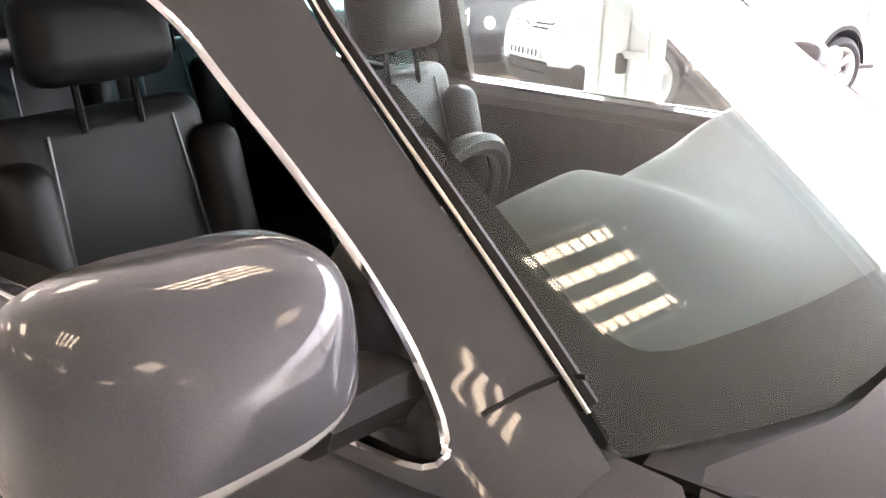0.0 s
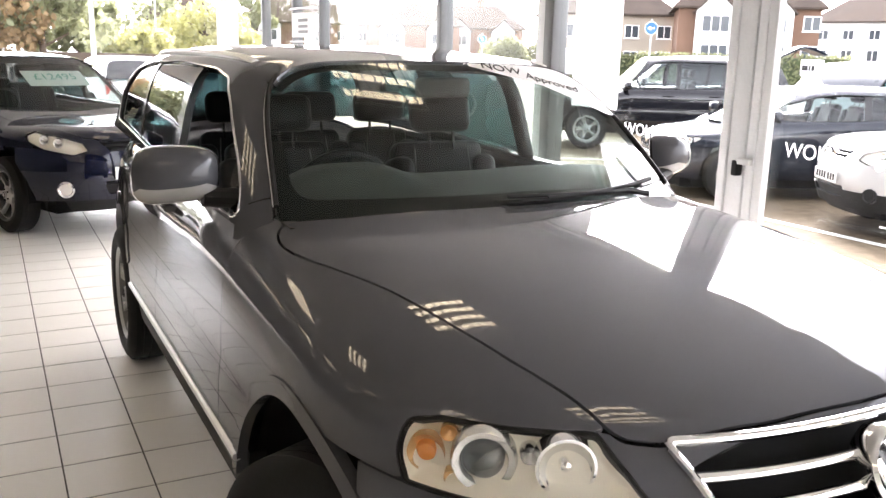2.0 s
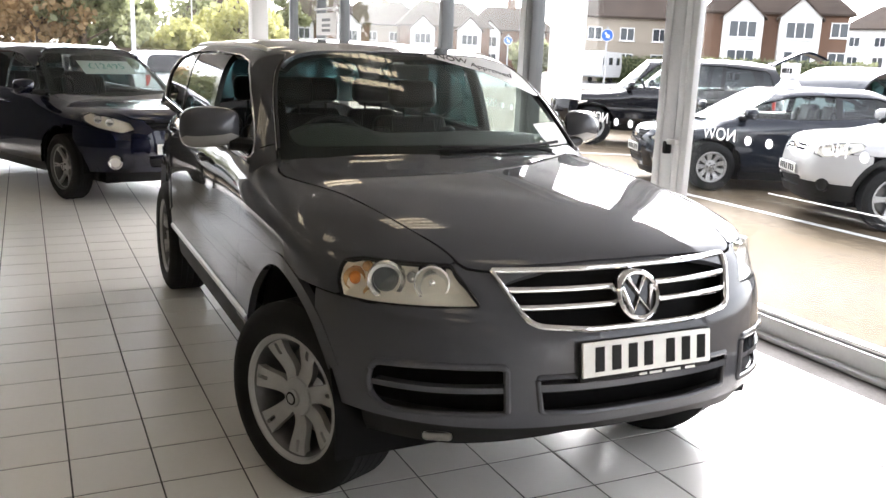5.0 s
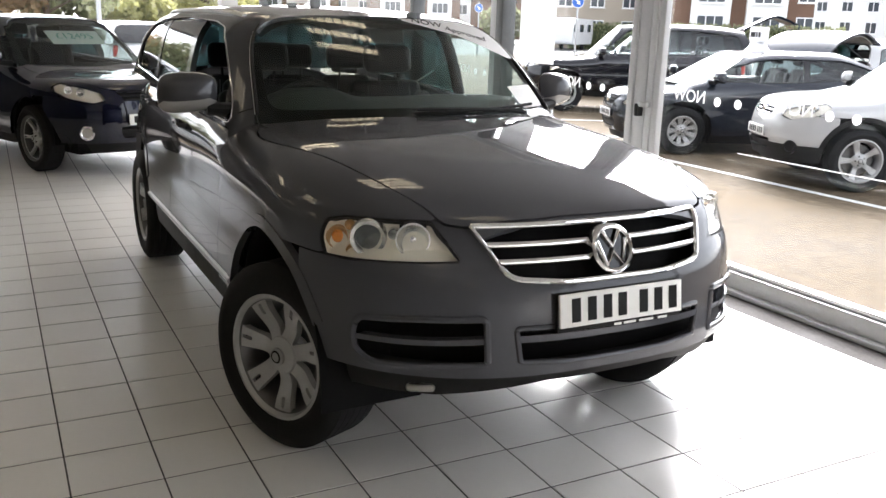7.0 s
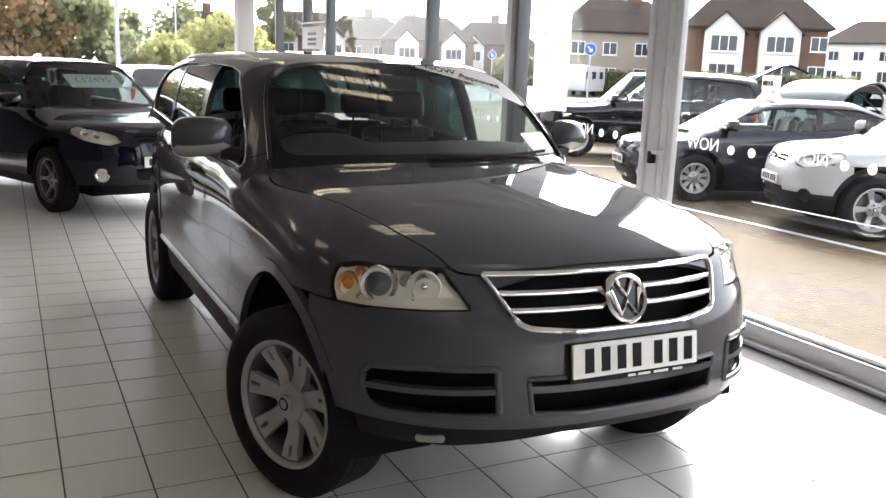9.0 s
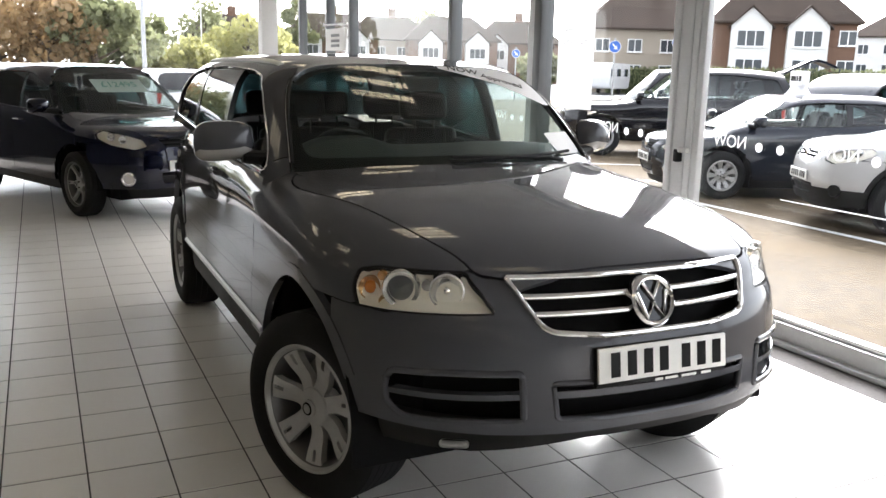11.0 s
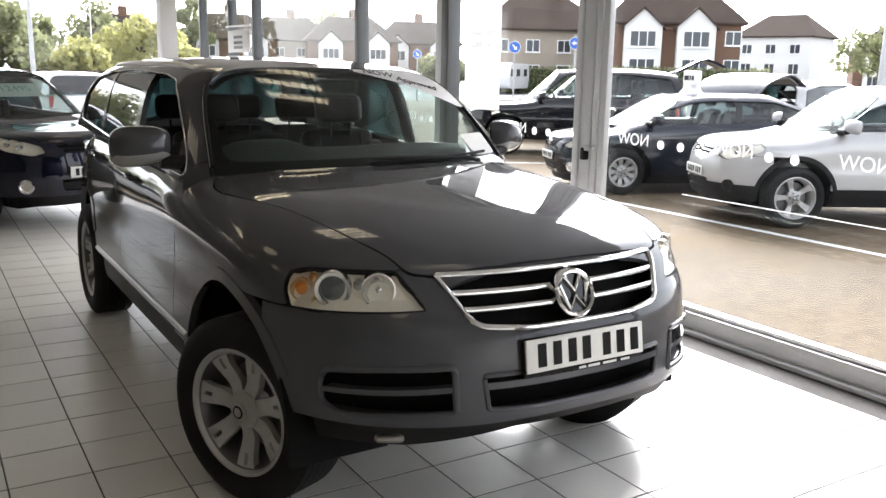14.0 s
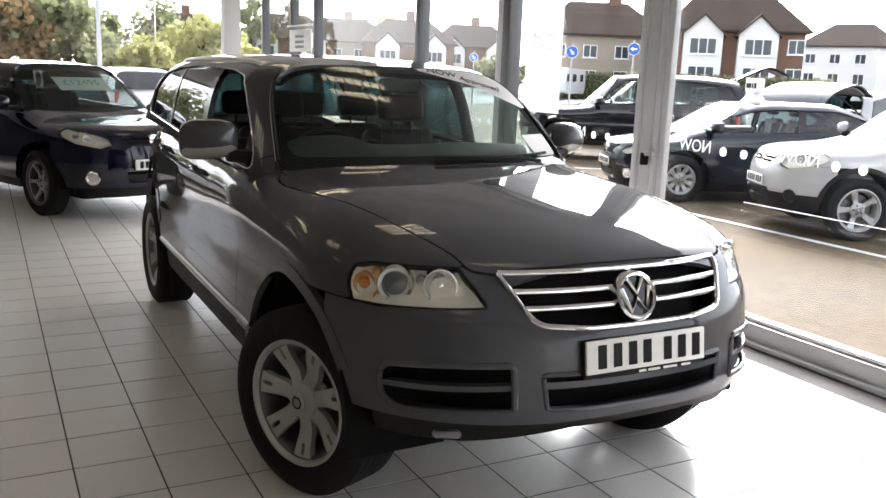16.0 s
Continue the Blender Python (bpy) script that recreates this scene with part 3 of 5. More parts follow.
            part("wheel_arch_liner", moved(lathe(liner, 30, 5, 185), pose(sg * (S.w - 0.05) + (0 if sg > 0 else 0.38), cy, cz, 0) @ Matrix.Diagonal((1, 1, 1, 1))), MESH, t)
    # cabin
    edge = c["pillar"]
    dlo = c["dlo"]
    wide = S.belt[1] + 0.1
    screen_line = lambda x, y, z: S.glass_y(x, z) - y
    hatch_line = lambda x, y, z: y - S.hatch_y(x, z)
    part("roof", panel(S.dome, c["roof_y"][0], c["roof_y"][1], N(90), -c["roof_a"], c["roof_a"], N(80), lambda x, y, z: allof(screen_line(x, y, z) - 0.012, hatch_line(x, y, z) - 0.02, -(polysd(y, z, dlo) - 0.0) - 1.0 * (np.abs(x) < 0.4)), rim=0.02), paint, t)
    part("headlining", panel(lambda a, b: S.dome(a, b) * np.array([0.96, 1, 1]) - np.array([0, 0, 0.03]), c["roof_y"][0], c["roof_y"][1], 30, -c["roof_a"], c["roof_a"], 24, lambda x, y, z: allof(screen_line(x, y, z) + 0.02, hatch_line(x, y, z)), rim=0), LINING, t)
    for sg in (-1, 1):
        part("side_frame", panel(S.dome, c["pillar_y"], c["roof_y"][1] + 0.25, N(150), c["roof_a"], 93, N(60), lambda x, y, z: allof(S.pillar_y(z) - y + 0.006, -polysd(y, z, dlo), belt(y) - 0.012 - z - 0.06 * (y < doors[0] + 0.05), hatch_line(x, y, z) - 0.02), sign=sg, rim=0.03), paint, t)
        panes = c["panes"]
        for n, (y0, y1, slant) in enumerate(panes):
            if (n, sg) in c.get("open", ()):
                continue
            part("side_window", panel(S.dome, y0 - 0.2, y1 + 0.2, N(40), c["roof_a"] - 4, 92, N(36), lambda x, y, z: allof(polysd(y, z, dlo) + 0.003, y0 + slant * (z - S.belt[0]) - y, y - y1 - slant * (z - S.belt[0]), 0.005 + belt(y) - z), sign=sg, rim=0.004, lift=-0.008), c["glass"][min(n, len(c["glass"]) - 1)], t)
        for n in range(len(panes) - 1):
            y0, y1, slant = panes[n][1], panes[n + 1][0], panes[n][2]
            part("door_pillar", panel(S.dome, y0 - 0.2, y1 + 0.2, N(30), c["roof_a"] - 4, 92, N(30), lambda x, y, z: allof(polysd(y, z, dlo) + 0.001, y0 + slant * (z - S.belt[0]) - y, y - y1 - slant * (z - S.belt[0]), belt(y) - z), sign=sg, rim=0.03, lift=-0.004), c.get("pillar_paint", GLOSS), t)
        loop = []
        for (ya, za), (yb, zb) in zip(dlo, dlo[1:] + dlo[:1]):
            for k in range(3):
                y, z = ya + (yb - ya) * k / 3, za + (zb - za) * k / 3
                o = np.array([0, y, z], float)
                p = S.cast(S.cabin, o[None], np.array([[1.0, 0, 0]]))[0]
                loop.append((sg * (p[0] + 0.003), y, z))
        part("window_trim", tube(loop, 0.005, 6, closed=True), c.get("trim", CHROME), t)
    sx = c["screen_x"]
    part("windscreen", panel(S.windscreen, -sx, sx, N(50), c["screen_z"][0], c["screen_z"][1], N(30), lambda x, y, z: S.cabin(x, y, z) * 0.08 + 0.004, rim=0.005, lift=0.0), SCREEN, t)
    inner = lambda x, y, z: polysd(x, z, c["screen_clear"])
    part("windscreen_border", panel(S.windscreen, -sx, sx, N(60), c["screen_z"][0], c["screen_z"][1], N(40), lambda x, y, z: both(S.cabin(x, y, z) * 0.08 + 0.004, -inner(x, y, z)), rim=0, lift=-0.008), FRIT, t)
    if not c.get("open_tail"):
        part("rear_window", panel(S.rear_glass, -sx, sx, 24, S.hatch[1], S.hatch[3], 14, lambda x, y, z: S.cabin(x, y, z) * 0.08 + 0.02, rim=0.005), c["glass"][-1], t)
    for sg in (-1, 1):
        part("cowl", panel(lambda a, b: np.stack([a, b, S.screen[1] - 0.03 + 0.03 * np.maximum(b - S.screen[0], 0)], -1), 0.0, S.belt[1] - 0.06, 24, c["cowl_y"] - 0.22, c["cowl_y"] + 0.16, 14, lambda x, y, z: allof(polysd(x, y, hood) * -1 - 0.05, y - S.glass_y(x, z) - 0.03, np.abs(x) - c["cowl_x"]), rim=0.01, sign=sg), TRIM, t)
    # tail
    part("rear_bumper", panel(S.back, -66, 66, N(80), low - 0.02, S.mid + 0.02, N(24), lambda x, y, z: both(-ring_sd(y, z, *arch[1]), c["tail_seam"] - y + g), rim=0.02), paint, t)
    if not c.get("open_tail"):
        part("tailgate", panel(S.back, -66, 66, N(70), S.mid + 0.025, S.hatch[1] + 0.03, N(24), lambda x, y, z: c["tail_seam"] - y + g, rim=0.02), paint, t)
    part("underbody", box(-S.w + 0.2, S.w - 0.2, c.get("floor_front", -S.nose(0.4) + 0.25), wb + 0.6, c.get("floor_low", low - 0.12), low + 0.03, 0.03), MESH, t)
    # Hidden tray, added to block light and darken the floor under the nose.
    if "floor_front" in c:
        part("undertray", box(-0.58, 0.58, -0.36, c["floor_front"] - 0.01, c["floor_low"] - 0.02, c["floor_low"] + 0.05, 0.02), MESH, t)
    part("engine_bay", box(-0.55, 0.55, -S.nose(0.4) + 0.30, 0.5, low, S.mid - 0.05, 0.03), MESH, t)
    part("cabin_floor", box(-S.w + 0.1, S.w - 0.1, 0.55, wb + 0.7, low - 0.02, low + 0.04, 0.02), TRIM, t)


def mirror(t, x, y, z, sg, paint, strip=None, size=(0.26, 0.11, 0.17), yaw=15):
    """A door mirror with painted housing, dark foot and glass. sg: its side of the car."""
    w, d, h = size
    m = new("door_mirror")
    m.parent = t
    m.matrix_local = pose(x, y, z, -9, 0, yaw * sg)
    bm = bmesh.new()
    bmesh.ops.create_cube(bm, size=2)
    bmesh.ops.subdivide_edges(bm, edges=bm.edges[:], cuts=13, use_grid_fill=True)
    bmesh.ops.delete(bm, geom=[f for f in bm.faces if f.calc_center_median().y > 0.01], context="FACES")
    bm.verts.index_update()
    pts, quads = [], [[v.index for v in f.verts] for f in bm.faces]
    under = [f.calc_center_median().z < -0.62 for f in bm.faces]
    for v in bm.verts:
        a, b, k = v.co
        ring = (abs(a) ** 3.4 + abs(k) ** 3.4) ** (1 / 3.4)
        r = max((ring**2.3 + abs(b) ** 2.3) ** (1 / 2.3), 1e-6)
        side = a / r * sg
        pts.append((a / r * w / 2, b / r * d, k / r * h / 2 * (1 + 0.07 * side) - 0.008 * side))
    bm.free()
    part("housing", (pts, [q for q, u in zip(quads, under) if not (u and strip)]), paint, m, sharp=60)
    if strip is not None:
        part("indicator_strip", (pts, [q for q, u in zip(quads, under) if u]), strip, m, "clear repeater strip", sharp=60)
    part("mirror_frame", prism(rounded([(-w / 2 + 0.012, -h / 2 + 0.016), (w / 2 - 0.012, -h / 2 + 0.016), (w / 2 - 0.012, h / 2 - 0.016), (-w / 2 + 0.012, h / 2 - 0.016)], 0.045), -0.004, 0.01, "y"), TRIM, m)
    part("mirror_glass", prism(rounded([(-w / 2 + 0.02, -h / 2 + 0.024), (w / 2 - 0.02, -h / 2 + 0.024), (w / 2 - 0.02, h / 2 - 0.024), (-w / 2 + 0.02, h / 2 - 0.024)], 0.035), 0.008, 0.014, "y"), CHROME, m)
    foot = [(-sg * w * 0.30, -0.03, -h * 0.40), (-sg * w * 0.62, -0.012, -h * 0.42), (-sg * w * 0.86, 0.0, -h * 0.46)]
    part("mirror_foot", tube(foot, [0.03, 0.034, 0.045], 10, flat=1.3), TRIM, m)
    return m


def main_car():
    t = thing("suv", "grey metallic five-door SUV parked on the showroom tiles", "car")
    S = Shell(0.945, 3.06,
              nose=([0.2, 0.32, 0.45, 0.6, 0.72, 0.81, 0.86, 0.90, 0.95, 1.0, 1.03, 1.1], [0.66, 0.77, 0.868, 0.912, 0.906, 0.893, 0.872, 0.842, 0.828, 0.838, 0.885, 0.97]),
              tail=([0.2, 0.4, 0.6, 0.9, 1.1, 1.3], [3.94, 4.05, 4.10, 4.06, 4.02, 3.95]),
              top=([-1.0, -0.8, -0.67, -0.5, -0.3, 0.1, 0.5, 0.8, 1.2, 3.2, 3.9], [1.035, 1.048, 1.073, 1.108, 1.143, 1.197, 1.238, 1.270, 1.295, 1.31, 1.31]),
              side=([0.15, 0.3, 0.42, 0.55, 0.7, 0.8, 1.4], [0.93, 0.985, 1.01, 1.012, 1.008, 1.0, 1.0]),
              roof=([1.0, 1.2, 1.6, 2.0, 2.6, 3.2, 3.75], [1.645, 1.665, 1.70, 1.715, 1.715, 1.695, 1.635]),
              belt=(1.17, 0.875), lean=0.22, screen=(0.42, 1.21, 0.5, 1.13, 1.64, 0.25), hatch=(3.97, 1.25, 3.62, 1.66, 0.15), lean_in=0.10, crown=0.05)
    lamp = rounded([(66.0, 0.94), (65.4, 1.0), (61, 1.016), (52.5, 1.018), (42.4, 1.02), (38.3, 0.965), (34.8, 0.906), (42, 0.899), (57, 0.887), (64.3, 0.884)], 0.6)
    c = dict(paint=GREY, arch=[(0.03, 0.38, 0.50), (3.085, 0.38, 0.50)], low=0.50, sill_low=0.36, floor_low=0.30, floor_front=0.55, belt_line=([0.6, 2.0, 3.5], [1.172, 1.195, 1.24]),
             hood=[(0.02, -0.742), (0.24, -0.735), (0.47, -0.70), (0.553, -0.655), (0.57, -0.575), (0.625, -0.40), (0.662, -0.24), (0.71, 0.0), (0.755, 0.17), (0.79, 0.31), (0.815, 0.45), (0.815, 0.54), (0.80, 0.60), (0.765, 0.65), (0.70, 0.60), (0.62, 0.545), (0.47, 0.505), (0.25, 0.465), (0.02, 0.455)],
             lamp=lamp, grille=[(-0.3, 1.008), (0.468, 1.008), (0.46, 0.985), (0.405, 0.88), (0.37, 0.858), (0.2, 0.843), (-0.3, 0.838)], nose_y=-0.80, cowl_y=0.72, cowl_x=0.765,
             bumper_low=lambda x: 0.540 - 0.012 * np.abs(x), chin_low=lambda x: 0.503 - 0.055 * np.clip((np.abs(x) - 0.25) / 0.33, 0, 1), seam_z=0.885, inner_x=0.555, wrap=72, chin_z=0.42, top_z=1.05,
             intakes=[rounded([(0.815, 0.66), (0.80, 0.708), (0.66, 0.727), (0.47, 0.736), (0.464, 0.582), (0.64, 0.570), (0.775, 0.560), (0.812, 0.60)], 0.02)],
             intakes_mid=[rounded([(-0.378, 0.703), (0.378, 0.703), (0.362, 0.588), (0.2, 0.578), (-0.2, 0.578), (-0.362, 0.588)], 0.015)],
             hood_gap=0.005, doors=[0.735, 1.87, 2.84], fender_a=52, tail_y=4.10, tail_seam=3.68, lips=(-8, 150), roof_y=(1.04, 3.72), roof_a=58, pillar=0, pillar_y=0.58,
             dlo=rounded([(0.797, 1.182), (0.858, 1.260), (0.938, 1.333), (1.042, 1.411), (1.193, 1.511), (1.37, 1.585), (1.62, 1.613), (2.3, 1.628), (3.0, 1.612), (3.36, 1.57), (3.52, 1.46), (3.50, 1.285), (2.0, 1.206)], 0.05),
             panes=[(0.7, 1.79, 0.10), (1.89, 2.72, 0.10), (2.80, 3.65, 0.10)], open={(0, -1)}, glass=[CLEAR, PRIVACY], screen_x=0.82, screen_z=(1.19, 1.665),
             screen_clear=rounded([(-0.712, 1.248), (-0.4, 1.262), (0.0, 1.272), (0.4, 1.262), (0.712, 1.248), (0.652, 1.632), (-0.652, 1.632)], [0.06, 0.06, 0.06, 0.06, 0.06, 0.02, 0.02]))
    car_skin(t, S, c)
    at = lambda u, z: S.front(np.array(float(u)), np.array(float(z)))
    # grille
    gsd = lambda x, z: polysd(np.abs(x), z, c["grille"])
    grille = part("grille", panel(lambda u, z: S.front(u, z) * np.array([0.90, 0.90, 1]), -44, 44, 60, 0.80, 1.03, 20, lambda x, y, z: gsd(x / 0.98, z), rim=0.01), MESH, t, "black slatted grille backing")
    on = lambda x, z, k=0.0: tuple(float(q) for q in S.cast(S.body, np.array([[x, 0.0, z]]), np.array([[0.0, -1.0, 0.0]]))[0] + np.array([0, -k, 0]))

    def outline(poly, k=0.0, step=0.03):
        """Points on the nose along a closed line of x and z."""
        out = []
        for (x0, z0), (x1, z1) in zip(poly, poly[1:] + poly[:1]):
            n = max(1, int(math.dist((x0, z0), (x1, z1)) / step))
            out += [on(x0 + (x1 - x0) * i / n, z0 + (z1 - z0) * i / n, k) for i in range(n)]
        return out

    mouth = [q for q in c["grille"] if q[0] > 0]
    ring = rounded([(x, z) for x, z in mouth] + [(-x, z) for x, z in mouth[::-1]], 0.02)
    part("grille_frame", tube(outline(ring, 0.002), 0.0105, 10, closed=True), CHROME, grille, "bright chrome surround")
    for zb, sg in ((0.953, -1), (0.953, 1), (0.903, -1), (0.903, 1)):
        end = 0.435 if zb > 0.93 else 0.41
        part("grille_bar", tube([on(sg * x, zb, -0.010) for x in np.linspace(0.07, end, 14)], 0.0115, 10, flat=0.9), CHROME, grille, "chrome bar")
    p = at(0, 0.926)
    tilt = pose(0, float(p[1]) - 0.010, 0.926, -22)
    face = tilt @ pose(0, 0, 0, 0, 0, -90)
    badge = part("badge", moved(lathe([(0.066, 0.0), (0.068, 0.012), (0.076, 0.018), (0.084, 0.012), (0.088, -0.004), (0.088, -0.04)], 56), face), CHROME, t, "round chrome maker's badge")
    part("badge_field", moved(lathe([(0.0, 0.002), (0.068, 0.002), (0.069, -0.01)], 32), face), GLOSS, badge)
    for pts in ([(-0.033, 0.059), (0.0, 0.008), (0.033, 0.059)], [(-0.061, 0.028), (-0.031, -0.055), (0.0, -0.008), (0.031, -0.055), (0.061, 0.028)]):
        part("badge_stroke", moved(tube([(a, -0.006, b) for a, b in pts], 0.0098, 8), tilt), CHROME, badge)
    # plate and lower bars
    py = float(at(0, 0.76)[1])
    plate = part("number_plate", moved(box(-0.252, 0.252, -0.006, 0.006, -0.055, 0.055, 0.004, 2), pose(0, py - 0.015, 0.758, -8)), PLATE, t, "white number plate with dark bars")
    part("plate_holder", moved(box(-0.256, 0.256, 0.0062, 0.022, -0.073, 0.057, 0.006, 2), pose(0, py - 0.015, 0.758, -8)), TRIM, plate)
    for k, x in enumerate((-0.190, -0.127, -0.064, -0.003, 0.085, 0.148, 0.211)):
        part("plate_bar", moved(box(x - 0.0175, x + 0.0175, -0.0075, -0.0062, -0.039, 0.039), pose(0, py - 0.015, 0.758, -8)), BLACKINK, plate)
    for x, w in ((-0.02, 0.03), (0.03, 0.05), (0.10, 0.06), (0.17, 0.04)):
        part("holder_bar", moved(box(x - w / 2, x + w / 2, -0.0012, -0.0002, -0.070, -0.062), pose(0, py - 0.016, 0.758, -8)), PLATE, plate)
    part("intake_bar", panel(S.front, -26, 26, 60, 0.65, 0.69, 9, lambda x, y, z: allof(np.abs(z - 0.668) - 0.011, np.abs(x) - 0.375), rim=0.04, lift=0.004), GREY, t)
    for sg in (-1, 1):
        part("intake_bar", panel(S.front, 26, 58, 40, 0.60, 0.70, 12, lambda x, y, z: allof(np.abs(z - 0.664 + 0.07 * np.maximum(np.abs(x) - 0.45, 0) ** 1.0) - 0.009, 0.462 - np.abs(x), np.abs(x) - 0.815), rim=0.04, sign=sg), GREY, t)
        hole = [(sg * x, z) for x, z in c["intakes"][0]]
        part("intake_frame", tube(outline(hole, -0.002), 0.0125, 8, closed=True), GREY, t)
    part("intake_frame", tube(outline(c["intakes_mid"][0], -0.003), 0.010, 8, closed=True), GREY, t)
    part("tow_cover", moved(box(-0.048, 0.048, -0.005, 0.005, -0.013, 0.013, 0.012, 3), pose(*[float(k) for k in at(-41.9, 0.482) * np.array([0.985, 0.985, 1])], -30, -6, -41)), SATIN, t)
    # headlamps
    lampsd = lambda x, y, z: polysd(np.degrees(np.arctan2(np.abs(x), -y)) * 0.0158, z, [(u * 0.0158, h) for u, h in lamp])
    for sg in (-1, 1):
        lens = part("headlamp", panel(S.front, 33, 68, 70, 0.87, 1.035, 36, lambda x, y, z: lampsd(x, y, z) + 0.004, rim=0.006, sign=sg, lift=-0.001), LENS, t, "clear lens over unlit lamp units")
        part("lamp_seal", panel(S.front, 33, 68, 110, 0.87, 1.035, 60, lambda x, y, z: both(lampsd(x, y, z) - 0.001, -lampsd(x, y, z) - 0.005), rim=0.03, sign=sg, lift=-0.002), TRIM, lens)

        def bowl(u, z):
            p = S.front(u, z)
            n = p * np.array([1, 1, 0])
            n /= np.linalg.norm(n, axis=-1, keepdims=True)
            deep = np.clip(-lampsd(p[..., 0], p[..., 1], p[..., 2]) / 0.03, 0, 1)
            return p - n * (0.008 + 0.034 * deep)[..., None]

        part("lamp_bowl", panel(bowl, 33, 68, 60, 0.87, 1.035, 34, lambda x, y, z: lampsd(x, y, z) + 0.0, rim=0.0, sign=sg), BEIGE, lens)
        for kind, u, z, r in (("low", 55.2, 0.952, 0.060), ("high", 45.6, 0.960, 0.056), ("turn", 62.8, 0.938, 0.038), ("side", 49.9, 0.972, 0.018), ("upper", 60.3, 0.984, 0.017), ("lower", 58.9, 0.908, 0.015)):
            q = at(u, z) * np.array([sg, 1, 1])
            yaw = -sg * (u - 12)
            m = pose(float(q[0]) - sg * 0.03 * math.sin(radians(u)), float(q[1]) + 0.03 * math.cos(radians(u)), z, 0, 0, 0) @ Matrix.Rotation(radians(yaw * -0.75), 4, "Z") @ pose(0, 0, 0, 0, 0, -90)
            if kind == "low":
                part("lamp_ring", moved(lathe([(r * 0.72, -0.004), (r * 0.78, 0.010), (r * 0.98, 0.014), (r * 1.06, 0.004), (r * 1.08, -0.03)], 36), m), LAMPRING, lens, "bright ring round the projector")
                part("projector", moved(lathe([(0.0, 0.016), (r * 0.35, 0.013), (r * 0.6, 0.004), (r * 0.74, -0.012)], 28), m), PROJECTOR, lens)
                part("projector_back", moved(lathe([(0.0, -0.014), (r * 0.8, -0.012)], 20), m), SATIN, lens)
            elif kind == "high":
                part("lamp_ring", moved(lathe([(r * 0.86, 0.0), (r * 0.92, 0.01), (r * 1.02, 0.009), (r * 1.06, -0.03)], 36), m), CHROME, lens)
                part("reflector", moved(lathe([(0.004, -0.03), (r * 0.4, -0.024), (r * 0.7, -0.012), (r * 0.9, 0.004)], 28), m), REFLECTOR, lens)
                part("bulb", moved(lathe([(0.0, 0.006), (0.010, 0.002), (0.012, -0.026)], 14), m), CHROME, lens)
            elif kind == "turn":
                part("reflector", moved(lathe([(0.004, -0.02), (r * 0.6, -0.012), (r, 0.004), (r * 1.05, -0.02)], 24), m), TURNBOWL, lens)
                part("amber_bulb", moved(lathe([(0.0, 0.004), (r * 0.45, 0.0), (r * 0.6, -0.012)], 16), m), AMBER, lens, "amber indicator bulb")
            else:
                part("reflector", moved(lathe([(0.0, -0.01), (r * 0.8, 0.0), (r, 0.006), (r * 1.1, -0.02)], 20), m), REFLECTOR if kind == "side" else TURNBOWL, lens)
    # wheels: the front pair is steered to the car's left
    for y, steer in ((0.0, 24), (3.06, 0)):
        for sg in (-1, 1):
            turn = pose(sg * (0.812 if y == 0 else 0.825), y + (0.045 if y == 0 else 0.0), 0.370, 0, 0, steer) @ (Matrix.Identity(4) if sg < 0 else pose(0, 0, 0, 0, 0, 180))
            # Dark barrels put the shade inside the rims into the colour.
            wheel(t, turn @ pose(0, 0, 0, 20 if y else 8), 0.370, 0.255, 0.246, 7, ALLOY, hub=0.058, barrel_metal=DARK_ALLOY, fine=True)
    mirror(t, -1.012, 0.965, 1.302, -1, GREY, LENS_STRIP, (0.268, 0.13, 0.18))
    mirror(t, 0.925, 0.965, 1.302, 1, GREY, LENS_STRIP, (0.268, 0.13, 0.18), 40)
    for sg in (-1, 1):
        part("sill_strip", tube([(sg * float(S.upper(np.array(y), np.array(104.0))[0]) * 1.004, y, 0.545) for y in np.linspace(0.50, 2.56, 12)], 0.013, 8), SATIN, t, "bright sill moulding")
        part("sail_panel", panel(S.dome, 0.72, 1.05, 24, 66, 93, 24, lambda x, y, z: allof(polysd(y, z, c["dlo"]) - 0.002, y - 0.90 - 0.12 * (z - 1.17) / 0.3), sign=sg, rim=0.02, lift=-0.004), GLOSS, t)
        rail = []
        for k, y in enumerate(np.linspace(1.40, 3.35, 15)):
            p = S.dome(np.array(y), np.array(53.0))
            rail.append((sg * float(p[0]), y, float(p[2]) + (0.004 if 0 < k < 14 else -0.006)))
        part("roof_rail", tube(rail, 0.014, 8, flat=1.3), SATIN, t, "silver roof rail")
        seal = []
        for z in np.linspace(1.225, 1.60, 16):
            y = float(S.pillar_y(z)) + 0.002
            p = S.cast(S.cabin, np.array([[0, y, z]]), np.array([[1.0, 0, 0]]))[0]
            seal.append((sg * (float(p[0]) - 0.006), y - 0.006, float(z)))
        part("windscreen_seal", tube(seal, 0.010, 8), TRIM, t)
        part("seal_edge", tube([(a + sg * 0.010, b - 0.004, d) for a, b, d in seal], 0.0022, 6), SATIN, t)
        gap = [S.cast(S.cabin, np.array([[0, y, z]]), np.array([[1.0, 0, 0]]))[0] for y, z in ((0.735, 1.252), (0.755, 1.248), (0.775, 1.240), (0.80, 1.224))]
        part("pillar_seam", tube([(sg * float(p[0]), float(p[1]), float(p[2])) for p in gap], 0.0028, 6), BLACKINK, t)
    for x0, x1 in ((-0.20, 0.62), (0.52, -0.10)):
        pts = [(x0, 0.545, 1.225)]
        for k in range(7):
            x = x0 + (x1 - x0) * (0.15 + 0.85 * k / 6)
            z = 1.243 + 0.012 * k / 6
